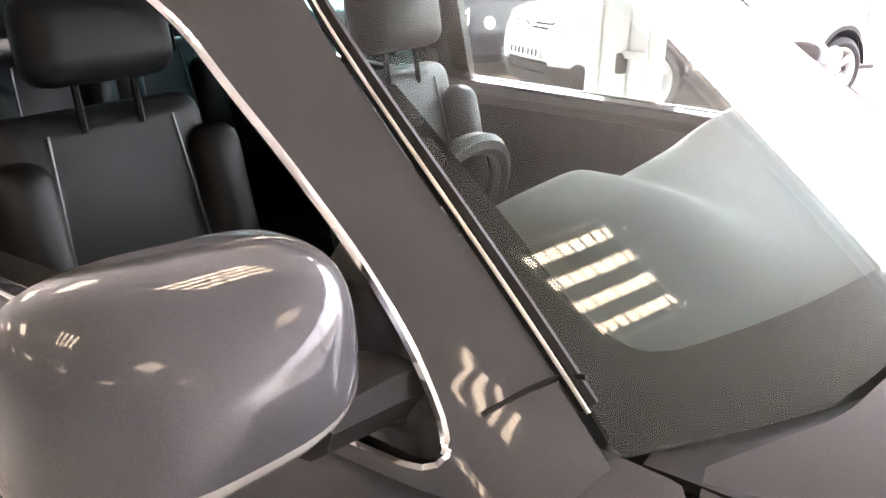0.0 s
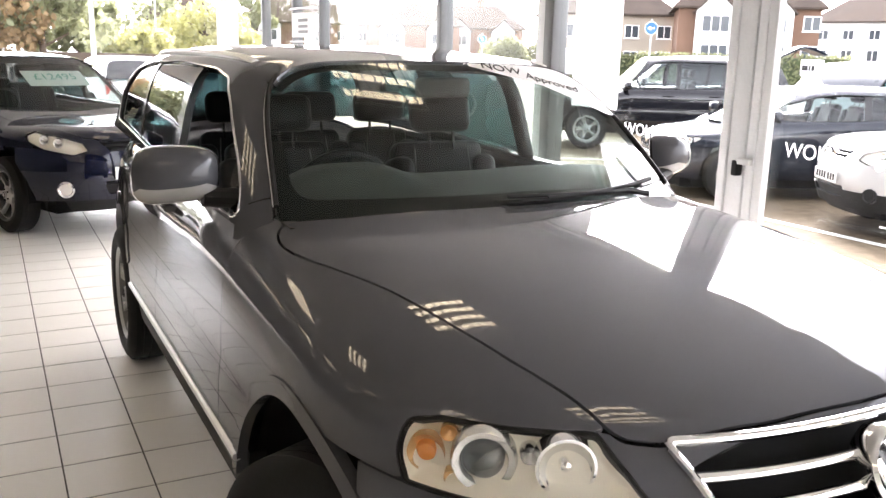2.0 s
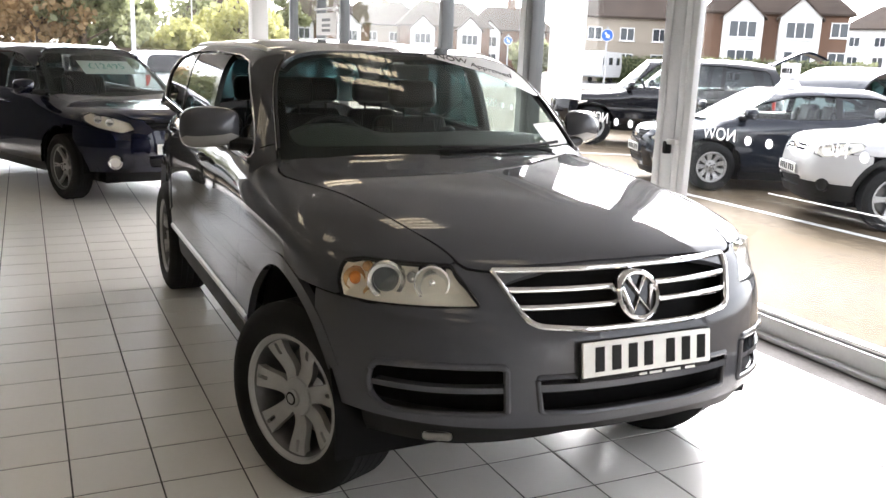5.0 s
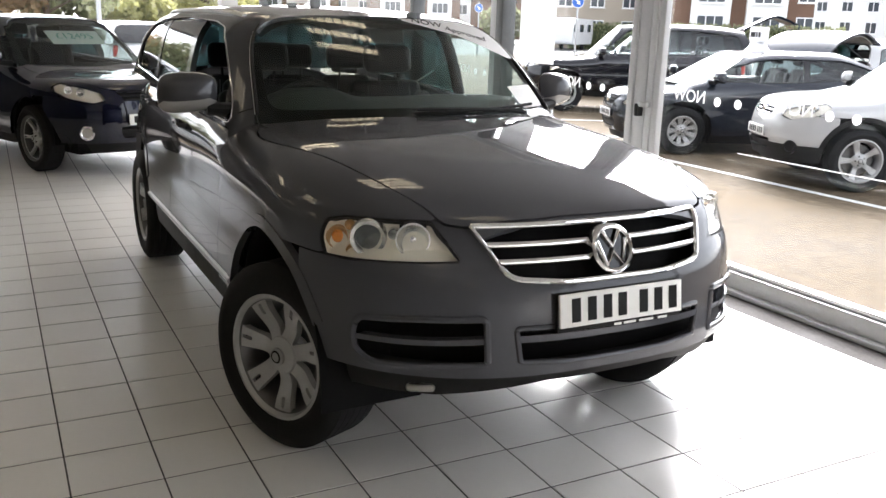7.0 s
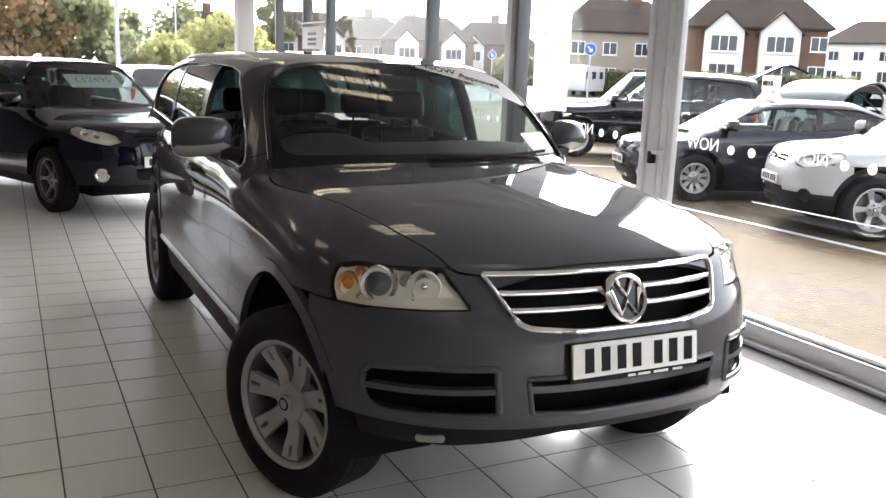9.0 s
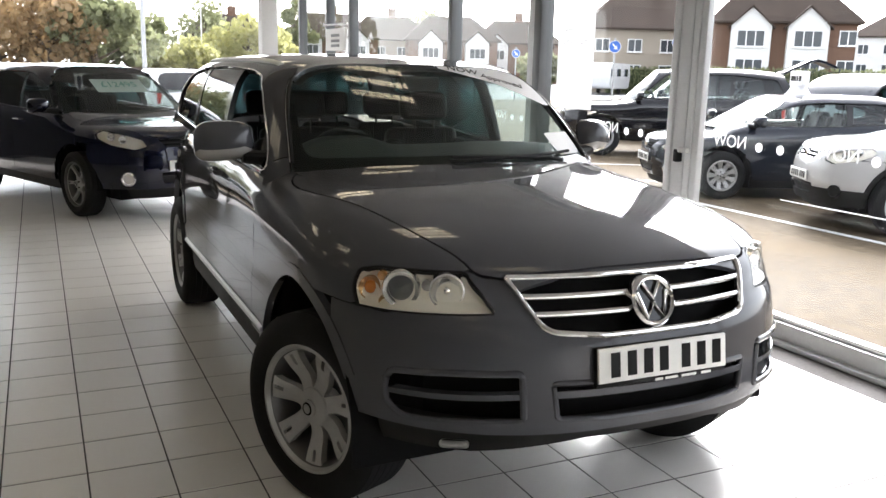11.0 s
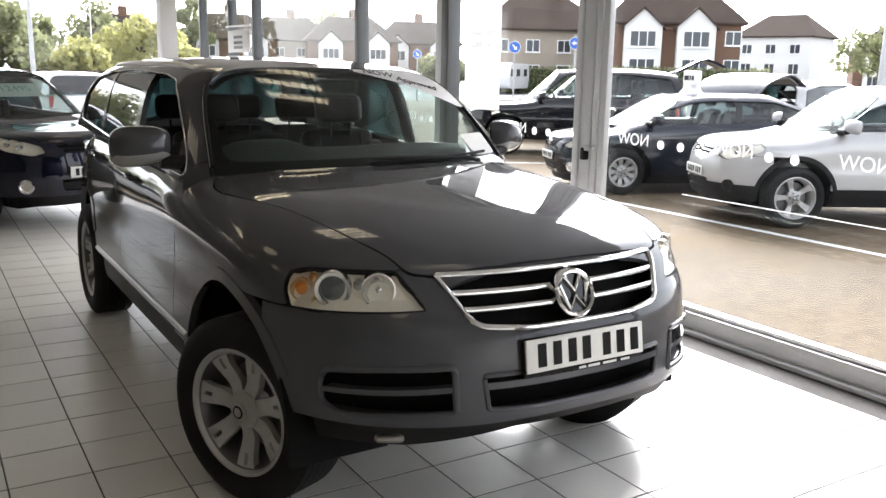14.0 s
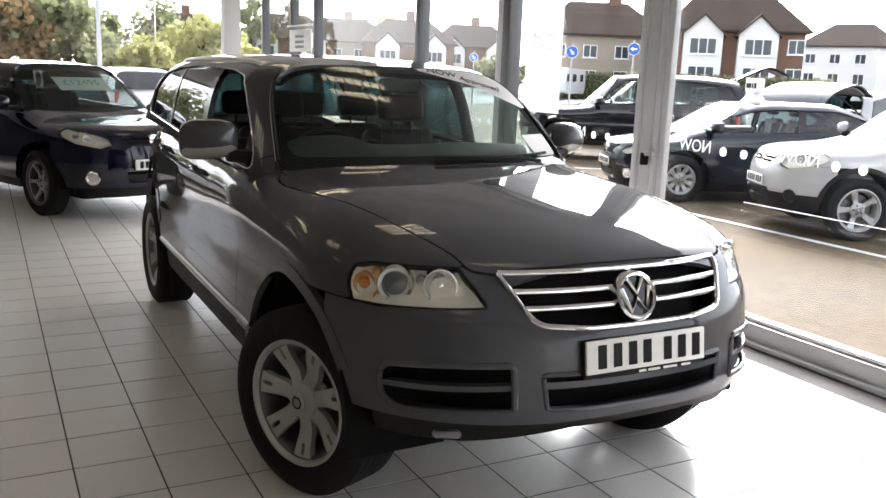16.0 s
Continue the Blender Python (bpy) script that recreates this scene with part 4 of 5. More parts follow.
            pts.append((x, float(S.glass_y(np.array(x), np.array(z))) - 0.015, z))
        wip = part("wiper", tube(pts[:4], [0.012, 0.010, 0.008, 0.007], 6), TRIM, t)
        part("wiper_blade", tube([(a, b - 0.003, d + 0.004) for a, b, d in pts[2:]], 0.0075, 6), RUBBER, wip)
    part("aerial", moved(lathe([(0.0, 0.05), (0.006, 0.045), (0.03, 0.0)], 12), pose(0.0, 3.35, 1.675, 0, -60, 0)), TRIM, t)
    # cabin
    def dash(u, v):
        hump = 0.05 * np.exp(-(((u + 0.47) / 0.19) ** 4)) * np.clip((v - 0.30) / 0.3, 0, 1) + 0.018 * np.exp(-(((u - 0.38) / 0.27) ** 4)) * np.clip((v - 0.65) / 0.3, 0, 1)
        y = 0.47 + 0.54 * v + 0.42 * u * u * (1 - v)
        return np.stack([u, y, 1.19 + 0.09 * np.sin(v * 2.0) + hump - 0.12 * np.clip(v - 0.85, 0, 1) / 0.15 - 0.03 * u * u], -1)
    part("dashboard", panel(dash, -0.78, 0.78, 60, 0, 1, 30, lambda x, y, z: 0 * x - 1, rim=0.25), DASH, t)
    part("dash_front", box(-0.76, 0.76, 0.86, 0.96, 0.72, 1.12, 0.03), DASH, t)
    part("centre_console", box(-0.13, 0.13, 1.05, 2.0, 0.52, 0.86, 0.04), TRIM, t)
    wheel_m = pose(-0.40, 1.15, 1.165, 24)
    sw = part("steering_wheel", moved(tube([(0.19 * math.cos(a), 0, 0.19 * math.sin(a)) for a in np.linspace(0, 2 * math.pi, 36, endpoint=False)], 0.016, 8, closed=True), wheel_m), LEATHER, t)
    part("steering_hub", moved(box(-0.09, 0.09, -0.03, 0.03, -0.07, 0.06, 0.025, 3), wheel_m), TRIM, sw)
    for a in (0, 180, 270):
        part("steering_spoke", moved(tube([(0.07 * math.cos(radians(a)), 0, 0.07 * math.sin(radians(a))), (0.185 * math.cos(radians(a)), 0, 0.185 * math.sin(radians(a)))], 0.016, 6), wheel_m), SATIN, sw)
    for x, y in ((-0.43, 1.445), (0.27, 1.31)):
        seat(t, x, y, 0.60)
    for x in (-0.40, 0.0, 0.40):
        seat(t, x, 2.30, 0.57, 0.42)
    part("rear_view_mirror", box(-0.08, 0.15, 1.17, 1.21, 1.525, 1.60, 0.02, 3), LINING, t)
    # windscreen sticker band and price card
    band = panel(S.windscreen, 0.02, 0.78, 60, 1.44, 1.67, 30, lambda x, y, z: allof(S.cabin(x, y, z) * 0.08 + 0.008, polysd(x, z, [(0.06, 1.665), (0.09, 1.645), (0.40, 1.572), (0.66, 1.465), (0.85, 1.44), (0.85, 1.72), (0.06, 1.72)])), rim=0.0, lift=0.0)
    vs = np.array(band[0]) + np.array([0, -0.006, 0.004])
    strip = part("windscreen_sticker", (vs, band[1]), VINYL, t, "white sticker strip on the windscreen")
    for word, x, z, turn, s in (("NOW", 0.25, 1.632, -17, 0.066), ("Approved", 0.46, 1.582, -25, 0.06)):
        a = S.windscreen(np.array(x), np.array(z))
        b = S.windscreen(np.array(x + 0.01), np.array(z))
        d = S.windscreen(np.array(x), np.array(z + 0.01))
        ex = Vector(b - a).normalized()
        ey = (Vector(d - a) - ex * Vector(d - a).dot(ex)).normalized()
        ez = ex.cross(ey)
        m = Matrix((ex, ey, ez)).transposed().to_4x4() @ pose(0, 0, 0, 0, 0, turn)
        letters(word, s, 0.0006, strip, "sticker_lettering", BLACKINK, Matrix.Translation(Vector(a) + Vector((0, -0.0075, 0.005))) @ m)
        card = panel(S.windscreen, 0.48, 0.78, 10, 1.24, 1.35, 8, lambda x, y, z: allof(np.abs(x - 0.62 + 0.2 * (z - 1.29)) - 0.095, np.abs(z - 1.292) - 0.045), rim=0.0, lift=0.0)
    part("tax_card", (np.array(card[0]) + np.array([0, -0.006, 0.004]), card[1]), PAPER, t, "white card behind the windscreen")
    return t


LENS_STRIP = surface("clear_repeater_plastic", (0.36, 0.355, 0.34), 0.18, 0.0, 0.05, coat=0.6)
main_car()


# ---------------------------------------------------------------- the showroom
PITCH, X0, Y0 = 0.3165, -0.095, -0.405
EAST, WEST, NORTH, SOUTH, CEILZ, HEAD = 2.45, -9.0, 12.0, -9.0, 2.95, 2.92
floor = tagged(part("floor", box(WEST, EAST + 0.1, SOUTH, NORTH + 0.1, -0.20, -0.0028), GROUT), "cream tiled showroom floor with dark joints", "floor", kind="structure")
ceiling = tagged(part("ceiling", box(WEST - 0.2, EAST + 0.35, SOUTH - 0.2, NORTH + 0.35, CEILZ, CEILZ + 0.2), CEIL), "white suspended ceiling with louvre lights", "ceiling", kind="structure")
# Unseen closing wall, coloured dark so the car's side reflects little light.
tagged(part("wall_west", box(WEST - 0.2, WEST, SOUTH - 0.2, NORTH + 0.1, -0.2, CEILZ), DIMWALL), "unseen dark wall that keeps the car reflections dim", "wall", kind="structure")
tagged(part("wall_south", box(WEST, EAST - 0.08, SOUTH - 0.2, SOUTH, -0.2, CEILZ), PLASTER), "plain white showroom wall", "wall", kind="structure")
tagged(part("wall_east", box(EAST - 0.06, EAST + 0.2, SOUTH, NORTH + 0.2, HEAD, CEILZ), PLASTER), "white beam over the shopfront glass", "wall", kind="structure")
# Unseen wall, added to keep bright north glazing out of the car reflections.
tagged(part("wall_north_west", box(WEST, -3.95, NORTH, NORTH + 0.2, -0.2, CEILZ), DIMWALL), "unseen dark wall that keeps the car reflections dim", "wall", kind="structure")
tagged(part("wall_north", box(-3.95, EAST - 0.06, NORTH, NORTH + 0.2, 2.90, CEILZ), PLASTER), "white beam over the far shopfront glass", "wall", kind="structure")


east = thing("window_1", "full-height aluminium shopfront glazing with white vinyl lettering", "window", kind="structure")
part("bottom_rail", box(EAST - 0.075, EAST + 0.06, SOUTH, NORTH, 0.0, 0.135, 0.006), ALU, east)
part("floor_track", box(EAST - 0.13, EAST - 0.077, SOUTH, NORTH, 0.0, 0.03, 0.004), ALU, east)
part("glazing_bead", box(EAST - 0.045, EAST + 0.03, SOUTH, NORTH, 0.137, 0.165, 0.006), SATIN, east)
part("head_rail", box(EAST - 0.055, EAST + 0.05, SOUTH, NORTH, HEAD - 0.1, HEAD - 0.001, 0.005), ALU, east)
posts = [-8.0, -5.9, -2.2, 3.97, 5.84, 9.25, 10.35, 11.9]
for y in posts:
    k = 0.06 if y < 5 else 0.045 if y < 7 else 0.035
    # Far posts get a darker colour to match the shade on them.
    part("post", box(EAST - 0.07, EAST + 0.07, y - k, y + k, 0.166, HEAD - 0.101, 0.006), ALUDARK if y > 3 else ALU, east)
part("post", box(EAST - 0.05, EAST + 0.02, 4.032, 4.16, 0.166, HEAD - 0.101, 0.006), ALU, east)
# the sliding doors' meeting stiles with their latch
for y0, y1, x0, x1 in ((2.03, 2.09, EAST - 0.06, EAST + 0.05), (1.90, 2.028, EAST - 0.045, EAST + 0.05), (1.86, 1.898, EAST - 0.03, EAST + 0.05), (1.80, 1.858, EAST - 0.075, EAST - 0.01), (1.735, 1.798, EAST - 0.065, EAST - 0.012)):
    part("door_stile", box(x0, x1, y0, y1, 0.166, HEAD - 0.101, 0.006), ALU, east)
latch = part("latch", box(EAST - 0.115, EAST - 0.077, 1.80, 1.90, 1.10, 1.135, 0.006), SATIN, east)
part("latch_catch", box(EAST - 0.12, EAST - 0.065, 1.885, 1.925, 1.03, 1.12, 0.008), TRIM, latch)
edges = [-9.0, -5.9, -2.2, 1.82, 1.96, 3.97, 5.84, 9.25, 10.35, 11.9]
for a, b in zip(edges, edges[1:]):
    if b - a > 0.3:
        p = part("pane", box(EAST - 0.006, EAST + 0.004, a + 0.01, b - 0.01, 0.15, HEAD - 0.08), SHOPGLASS, east, smooth=False)
        p.visible_shadow = False
# white vinyl on the glass, lettered to be read from outside
for y in (1.49, 2.90, 0.61, -0.27, 4.75):
    letters("NOW", 0.118, 0.0005, east, "vinyl_lettering", FILM, Matrix.Translation((EAST - 0.008, y, 1.205)) @ Matrix(((0, 0, 1, 0), (1, 0, 0, 0), (0, 1, 0, 0), (0, 0, 0, 1))))
for y in (1.225, 1.045, 0.345, 0.165, -0.535, -0.715, 2.635, 2.455, 4.48, 4.30):
    part("vinyl_dot", moved(lathe([(0.0, -0.0006), (0.030, -0.0006), (0.030, 0.0006)], 24), pose(EAST - 0.008, y, 1.19)), FILM, east)
# Thin white line set on the inside of the pane.
part("vinyl_stripe", box(EAST - 0.009, EAST - 0.007, -3.4, 1.0, 0.881, 0.888), FILM, east)
banner = thing("banner", "white film banner with grey printed words on the glass", "banner")
part("banner_sheet", box(EAST + 0.0055, EAST + 0.0085, 3.17, 3.72, 1.325, 2.80), FILM, banner)
for word, z, s in (("NOW", 2.40, 0.165), ("Approved", 1.99, 0.088), ("Used Cars", 1.892, 0.088)):
    letters(word, s, 0.0005, banner, "banner_lettering", PALEINK, Matrix.Translation((EAST + 0.0047, 3.445, z)) @ Matrix(((0, 0, -1, 0), (-1, 0, 0, 0), (0, 1, 0, 0), (0, 0, 0, 1))))

north = thing("window_2", "far glazed shopfront with slim posts", "window", kind="structure")
part("bottom_rail", box(-3.94, EAST - 0.08, NORTH - 0.06, NORTH + 0.06, 0.0, 0.13, 0.006), ALU, north)
part("head_rail", box(-3.94, EAST - 0.06, NORTH - 0.05, NORTH + 0.05, 2.84, 2.899, 0.006), ALU, north)
for x in (-3.88,):
    part("post", box(x - 0.05, x + 0.05, NORTH - 0.06, NORTH + 0.06, 0.131, 2.839, 0.006), ALU, north)
for a, b in ((-3.9, EAST - 0.1),):
    p = part("pane", box(a + 0.02, b - 0.02, NORTH - 0.004, NORTH + 0.004, 0.12, 2.85), SHOPGLASS, north, smooth=False)
    p.visible_shadow = False
tagged(part("column", box(1.60, 1.86, 11.3, 11.56, -0.008, CEILZ, 0.01), PLASTER), "square white structural column", "column", kind="structure")
# hanging sign by the far corner
sign = thing("hanging_sign", "small grey sign board on two slim rails", "sign")
part("sign_board", box(EAST - 0.10, EAST - 0.075, 9.33, 10.28, 1.86, 2.18, 0.005), PAPER, sign)
for z in (2.08, 2.0, 1.93):
    part("sign_bar", box(EAST - 0.104, EAST - 0.101, 9.6, 10.0, z - 0.02, z + 0.02), ALUDARK, sign)
for z in (1.8, 2.24):
    part("sign_rail", box(EAST - 0.11, EAST - 0.09, 9.25, 10.35, z - 0.012, z + 0.012, 0.003), ALU, sign)


def louvre_light(m):
    """A recessed ceiling light: frame, four tubes and a bright louvre."""
    t = thing("ceiling_light", "recessed louvre light with four lit tubes", "ceiling light", m, "ceiling lights")
    for a in (-1, 1):
        part("light_frame", box(a * 0.30 - 0.012, a * 0.30 + 0.012, -0.30, 0.30, -0.012, 0.008, 0.003), PLASTER, t)
        part("light_frame", box(-0.287, 0.287, a * 0.288 - 0.012, a * 0.288 + 0.012, -0.012, 0.008, 0.003), PLASTER, t)
    for k in range(4):
        y = -0.21 + 0.14 * k
        part("tube", box(-0.285, 0.285, y - 0.026, y + 0.026, -0.002, 0.004), TUBE, t)
    for k in range(7):
        part("louvre", box(-0.24 + 0.08 * k - 0.006, -0.24 + 0.08 * k + 0.006, -0.275, 0.275, -0.012, -0.003), ALUDARK, t)
    return t


first = louvre_light(pose(0.17, 1.75, CEILZ - 0.006))
# Columns x = -4.1 and -6.25 are unseen, added to brighten the left floor.
for x, y in ((0.12, -0.38), (0.18, 3.88), (0.18, 6.01), *[(x, y) for x in (-1.97, -4.1, -6.25) for y in (-6.77, -4.64, -2.51, -0.38, 1.75, 3.88, 6.01, 8.14)], (0.18, 8.14)):
    copy_thing(first, pose(x, y, CEILZ - 0.006))

# ---------------------------------------------------------------- outside ground
ground = tagged(part("ground", box(-400, 400, -300, 500, -0.5, -0.215), ASPHALT), "grey asphalt ground", "ground", kind="structure")
tagged(part("forecourt", box(EAST + 0.1, 40, -30, 40, -0.215, -0.02), CONCRETE), "mottled tan concrete forecourt", "pavement", kind="structure")
tagged(part("forecourt_2", box(-40, EAST + 0.1, NORTH + 0.1, 40, -0.215, -0.022), CONCRETE), "mottled tan concrete forecourt", "pavement", kind="structure")
tagged(part("forecourt_3", box(-40, EAST + 0.1, -30, SOUTH - 0.2, -0.215, -0.022), CONCRETE), "mottled tan concrete forecourt", "pavement", kind="structure")
lines = thing("bay_lines", "painted white parking bay lines", "road marking", kind="structure")
part("bay_line", box(6.0, 6.1, -8, 16, -0.0195, -0.016), LINE, lines)
for y in (8.3, 11.0):
    part("bay_line", moved(box(0.7, 4.8, -0.04, 0.04, -0.0195, -0.016), pose(6.2, y, 0, 0, 0, -29)), LINE, lines)


# ---------------------------------------------------------------- the other cars
def other_car(name, label, m, paint, fo=0.87, wb=2.63, ro=0.83, w=0.885, low=0.33, mid=0.68, bonnet=(0.86, 1.03), belt=1.03, roof=1.58, screen=(0.28, 1.02), tail_glass=0.34,
              radius=0.34, rim=0.235, spokes=5, alloy=ALLOY, glassy=(CLEAR, PRIVACY), cladding=None, open_tail=False, lamp=None, grille=None, doors=None, wedge=0.0, twin=True, price="", group="", spread=0.8, barrel=None):
    """A parked car built to its main measures: overhangs, wheelbase, bonnet, belt and roof heights."""
    t = thing(name, label, "car", m, group)
    zf, zr = bonnet
    S = Shell(w, wb,
              nose=([low - 0.15, low, low + 0.2, mid - 0.05, mid + 0.08, zf - 0.06, zf + 0.02, zf + 0.2], [fo - 0.12, fo - 0.05, fo, fo - 0.005, fo - 0.03, fo - 0.06, fo - 0.02, fo + 0.1]),
              tail=([low - 0.1, low + 0.15, mid, belt, belt + 0.2], [wb + ro - 0.1, wb + ro, wb + ro - 0.02, wb + ro - 0.1, wb + ro - 0.14]),
              top=([-fo, -fo + 0.2, 0.0, screen[0] + 0.1, screen[0] + 0.4, wb, wb + ro], [zf + 0.02, zf + 0.05, zf + (zr - zf) * 0.65, zr + 0.02, belt + 0.09, belt + 0.12 + wedge, belt + 0.12 + wedge]),
              side=([low - 0.2, low, low + 0.12, mid - 0.1, mid, 1.4], [0.94, 0.985, 1.01, 1.01, 1.0, 1.0]),
              roof=([screen[1] - 0.1, screen[1] + 0.1, screen[1] + 0.6, wb - 0.2, wb + ro - 0.5, wb + ro - 0.2], [roof - 0.05, roof - 0.03, roof, roof - 0.005, roof - 0.06, roof - 0.14]),
              belt=(belt, w * 0.93), lean=0.26, screen=(screen[0], zr, 0.42, screen[1], roof - 0.055, 0.22), hatch=(wb + ro - 0.12, belt + 0.06, wb + ro - 0.12 - tail_glass, roof - 0.09, 0.15), mid=mid)
    lamp = lamp or [(63, zf - 0.02), (61, zf + 0.01), (48, zf - 0.02), (36, zf - 0.06), (30, zf - 0.12), (36, zf - 0.15), (54, zf - 0.10)]
    grille = grille or [(-0.2, zf - 0.03), (0.36, zf - 0.03), (0.26, zf - 0.15), (-0.2, zf - 0.16)]
    s0, s1, top = screen[0], screen[1], roof - 0.10
    doors = doors or [s0 + 0.18, s0 + 1.22, wb - 0.32]
    c = dict(paint=paint, res=0.5, arch=[(0.0, radius + 0.01, radius + 0.075), (wb, radius + 0.01, radius + 0.075)], low=low, belt_line=([0.2, wb * 0.6, wb + ro], [belt + 0.002, belt + 0.025, belt + 0.05 + wedge]),
             hood=[(0.02, -fo + 0.075), (0.25, -fo + 0.085), (0.46, -fo + 0.16), (w - 0.33, -fo + 0.30), (w - 0.22, -0.2), (w - 0.16, s0 + 0.05), (w - 0.17, s0 + 0.20), (0.5, s0 + 0.08), (0.02, s0 + 0.0)],
             lamp=lamp, grille=grille, nose_y=-fo + 0.05, cowl_y=s0 + 0.24, cowl_x=w - 0.2, bumper_low=lambda x: low + 0.0 * x, seam_z=zf - 0.12, inner_x=0.48, wrap=72, chin_z=low, top_z=zf + 0.06,
             intakes_mid=[rounded([(-0.34, low + 0.17), (0.34, low + 0.17), (0.30, low + 0.05), (-0.30, low + 0.05)], 0.03)],
             doors=doors, fender_a=44, tail_y=wb + ro - 0.01, tail_seam=wb + ro - 0.32, roof_y=(s1 - 0.06, wb + ro - 0.22), roof_a=math.degrees(math.atan2(w * 0.93 - 0.26 * (top - belt) - 0.03, top - belt + 0.01)), pillar=0, pillar_y=s0 + 0.05,
             dlo=rounded([(s0 + 0.25, belt + 0.02), (s0 + 0.62, belt + (top - belt) * 0.66), (s1 + 0.18, top - 0.03), (s1 + 0.5, top), (wb - 0.25, top - 0.01), (wb + ro - 0.42 - tail_glass * 0.5, top - 0.09), (wb + ro - 0.42, belt + 0.10 + wedge), (wb * 0.6, belt + 0.035)], 0.06),
             panes=[(s0 + 0.2, doors[1] - 0.05, 0.06)] + [(doors[n] + 0.04, doors[n + 1] - 0.04, 0.06) for n in range(1, len(doors) - 1)] + [(doors[-1] + 0.04, wb + ro, 0.06)], glass=list(glassy), screen_x=w - 0.06, screen_z=(zr - 0.02, roof - 0.03),
             screen_clear=rounded([(-w + 0.24, zr + 0.04), (w - 0.24, zr + 0.04), (w - 0.33, roof - 0.1), (-w + 0.33, roof - 0.1)], 0.05), trim=TRIM if cladding is None else SATIN, open_tail=open_tail, lips=(-12, 192) if cladding else None, lip_paint=cladding)
    car_skin(t, S, c)
    at = lambda u, z: S.front(np.array(float(u)), np.array(float(z)))
    gsd = lambda x, z: polysd(np.abs(x), z, grille)
    g = part("grille", panel(lambda u, z: S.front(u, z) * np.array([0.97, 0.97, 1]), -34, 34, 40, zf - 0.2, zf, 16, lambda x, y, z: gsd(x, z), rim=0.01), MESH, t)
    zg = [p[1] for p in grille]
    for k in range(3):
        zb = min(zg) + (max(zg) - min(zg)) * (k + 0.6) / 3.3
        part("grille_bar", panel(S.front, -34, 34, 40, zb - 0.01, zb + 0.01, 5, lambda x, y, z: both(gsd(x, z) + 0.008, np.abs(z - zb) - 0.007), rim=0.02), CHROME if cladding else TRIM, g)
    part("badge", moved(lathe([(0.0, 0.012), (0.04, 0.012), (0.055, 0.006), (0.06, -0.02)], 20), pose(0, float(at(0, zf - 0.09)[1]) - 0.004, zf - 0.09) @ pose(0, 0, 0, 0, 0, -90)), CHROME, g)
    pl = pose(0, float(at(0, mid - 0.12)[1]) - 0.012, mid - 0.12)
    plate = part("number_plate", moved(box(-0.26, 0.26, -0.005, 0.008, -0.055, 0.055, 0.003), pl), PLATE, t)
    for k in range(7):
        x = -0.19 + 0.063 * k + (0.025 if k > 3 else 0)
        part("plate_bar", moved(box(x - 0.02, x + 0.02, -0.0068, -0.0052, -0.035, 0.035), pl), BLACKINK, plate)
    lampsd = lambda x, y, z: polysd(np.degrees(np.arctan2(np.abs(x), -y)) * 0.0158, z, [(u * 0.0158, h) for u, h in lamp])
    for sg in (-1, 1):
        lens = part("headlamp", panel(S.front, 28, 68, 44, zf - 0.22, zf + 0.04, 30, lambda x, y, z: lampsd(x, y, z) + 0.003, rim=0.004, sign=sg), LENS, t)
        part("lamp_bowl", panel(lambda u, z: S.front(u, z) * np.array([0.955, 0.955, 1]), 28, 68, 30, zf - 0.22, zf + 0.04, 22, lambda x, y, z: lampsd(x, y, z), rim=0.01, sign=sg), BEIGE, lens)
        for u, z in ((46, zf - 0.075), (54, zf - 0.05)):
            q = at(u, z) * np.array([sg * 0.975, 0.975, 1])
            part("reflector", moved(lathe([(0.0, 0.0), (0.02, 0.012), (0.04, 0.012), (0.046, -0.02)], 20), pose(float(q[0]), float(q[1]), z, 0, 0, sg * 35) @ pose(0, 0, 0, 0, 0, -90)), CHROME, lens)
        q = at(sg * 42, low + 0.11)
        part("fog_lamp", moved(lathe([(0.0, 0.004), (0.05, 0.004), (0.058, 0.012), (0.072, 0.008), (0.075, -0.03)], 28), pose(float(q[0]) * 1.02, float(q[1]) * 1.02, low + 0.11, 0, 0, sg * 38) @ pose(0, 0, 0, 0, 0, -90)), TRIM if cladding else CHROME, t, "round fog lamp in its ring")
        qb = S.back(np.array(48.0), np.array(mid + 0.15)) * np.array([sg, 1, 1])
        part("tail_lamp", moved(box(-0.05, 0.05, -0.12, 0.02, -0.13, 0.13, 0.03, 3), pose(float(qb[0]), float(qb[1]), mid + 0.17, 0, 0, -sg * 30)), RED, t)
        mirror(t, sg * (w + 0.08), doors[0] + 0.14, belt + 0.09, sg, paint, None, (0.22, 0.10, 0.15))
        if cladding:
            part("side_cladding", panel(lambda a, b: S.upper(a, b) + np.array([0.012, 0, 0]), 0.25, wb - 0.25, 40, 90, 130, 14, lambda x, y, z: allof(-ring_sd(y, z, *c["arch"][0]), -ring_sd(y, z, *c["arch"][1]), low - z, z - low - 0.11), sign=sg, rim=0.03), cladding, t)
        for y in (0.0, wb):
            turn = pose(sg * (w - 0.115), y, radius) @ (Matrix.Identity(4) if sg < 0 else pose(0, 0, 0, 0, 0, 180))
            wheel(t, turn, radius, 0.215, rim, spokes, alloy, twin, spread=spread, barrel_metal=barrel)
    if cladding:
        part("front_cladding", panel(lambda u, z: S.front(u, z) * np.array([1.012, 1.012, 1]), -72, 72, 70, low - 0.05, low + 0.13, 14, lambda x, y, z: allof(-ring_sd(y, z, *c["arch"][0]), polysd(x, z, c["intakes_mid"][0]) * -1), rim=0.03), cladding, t)
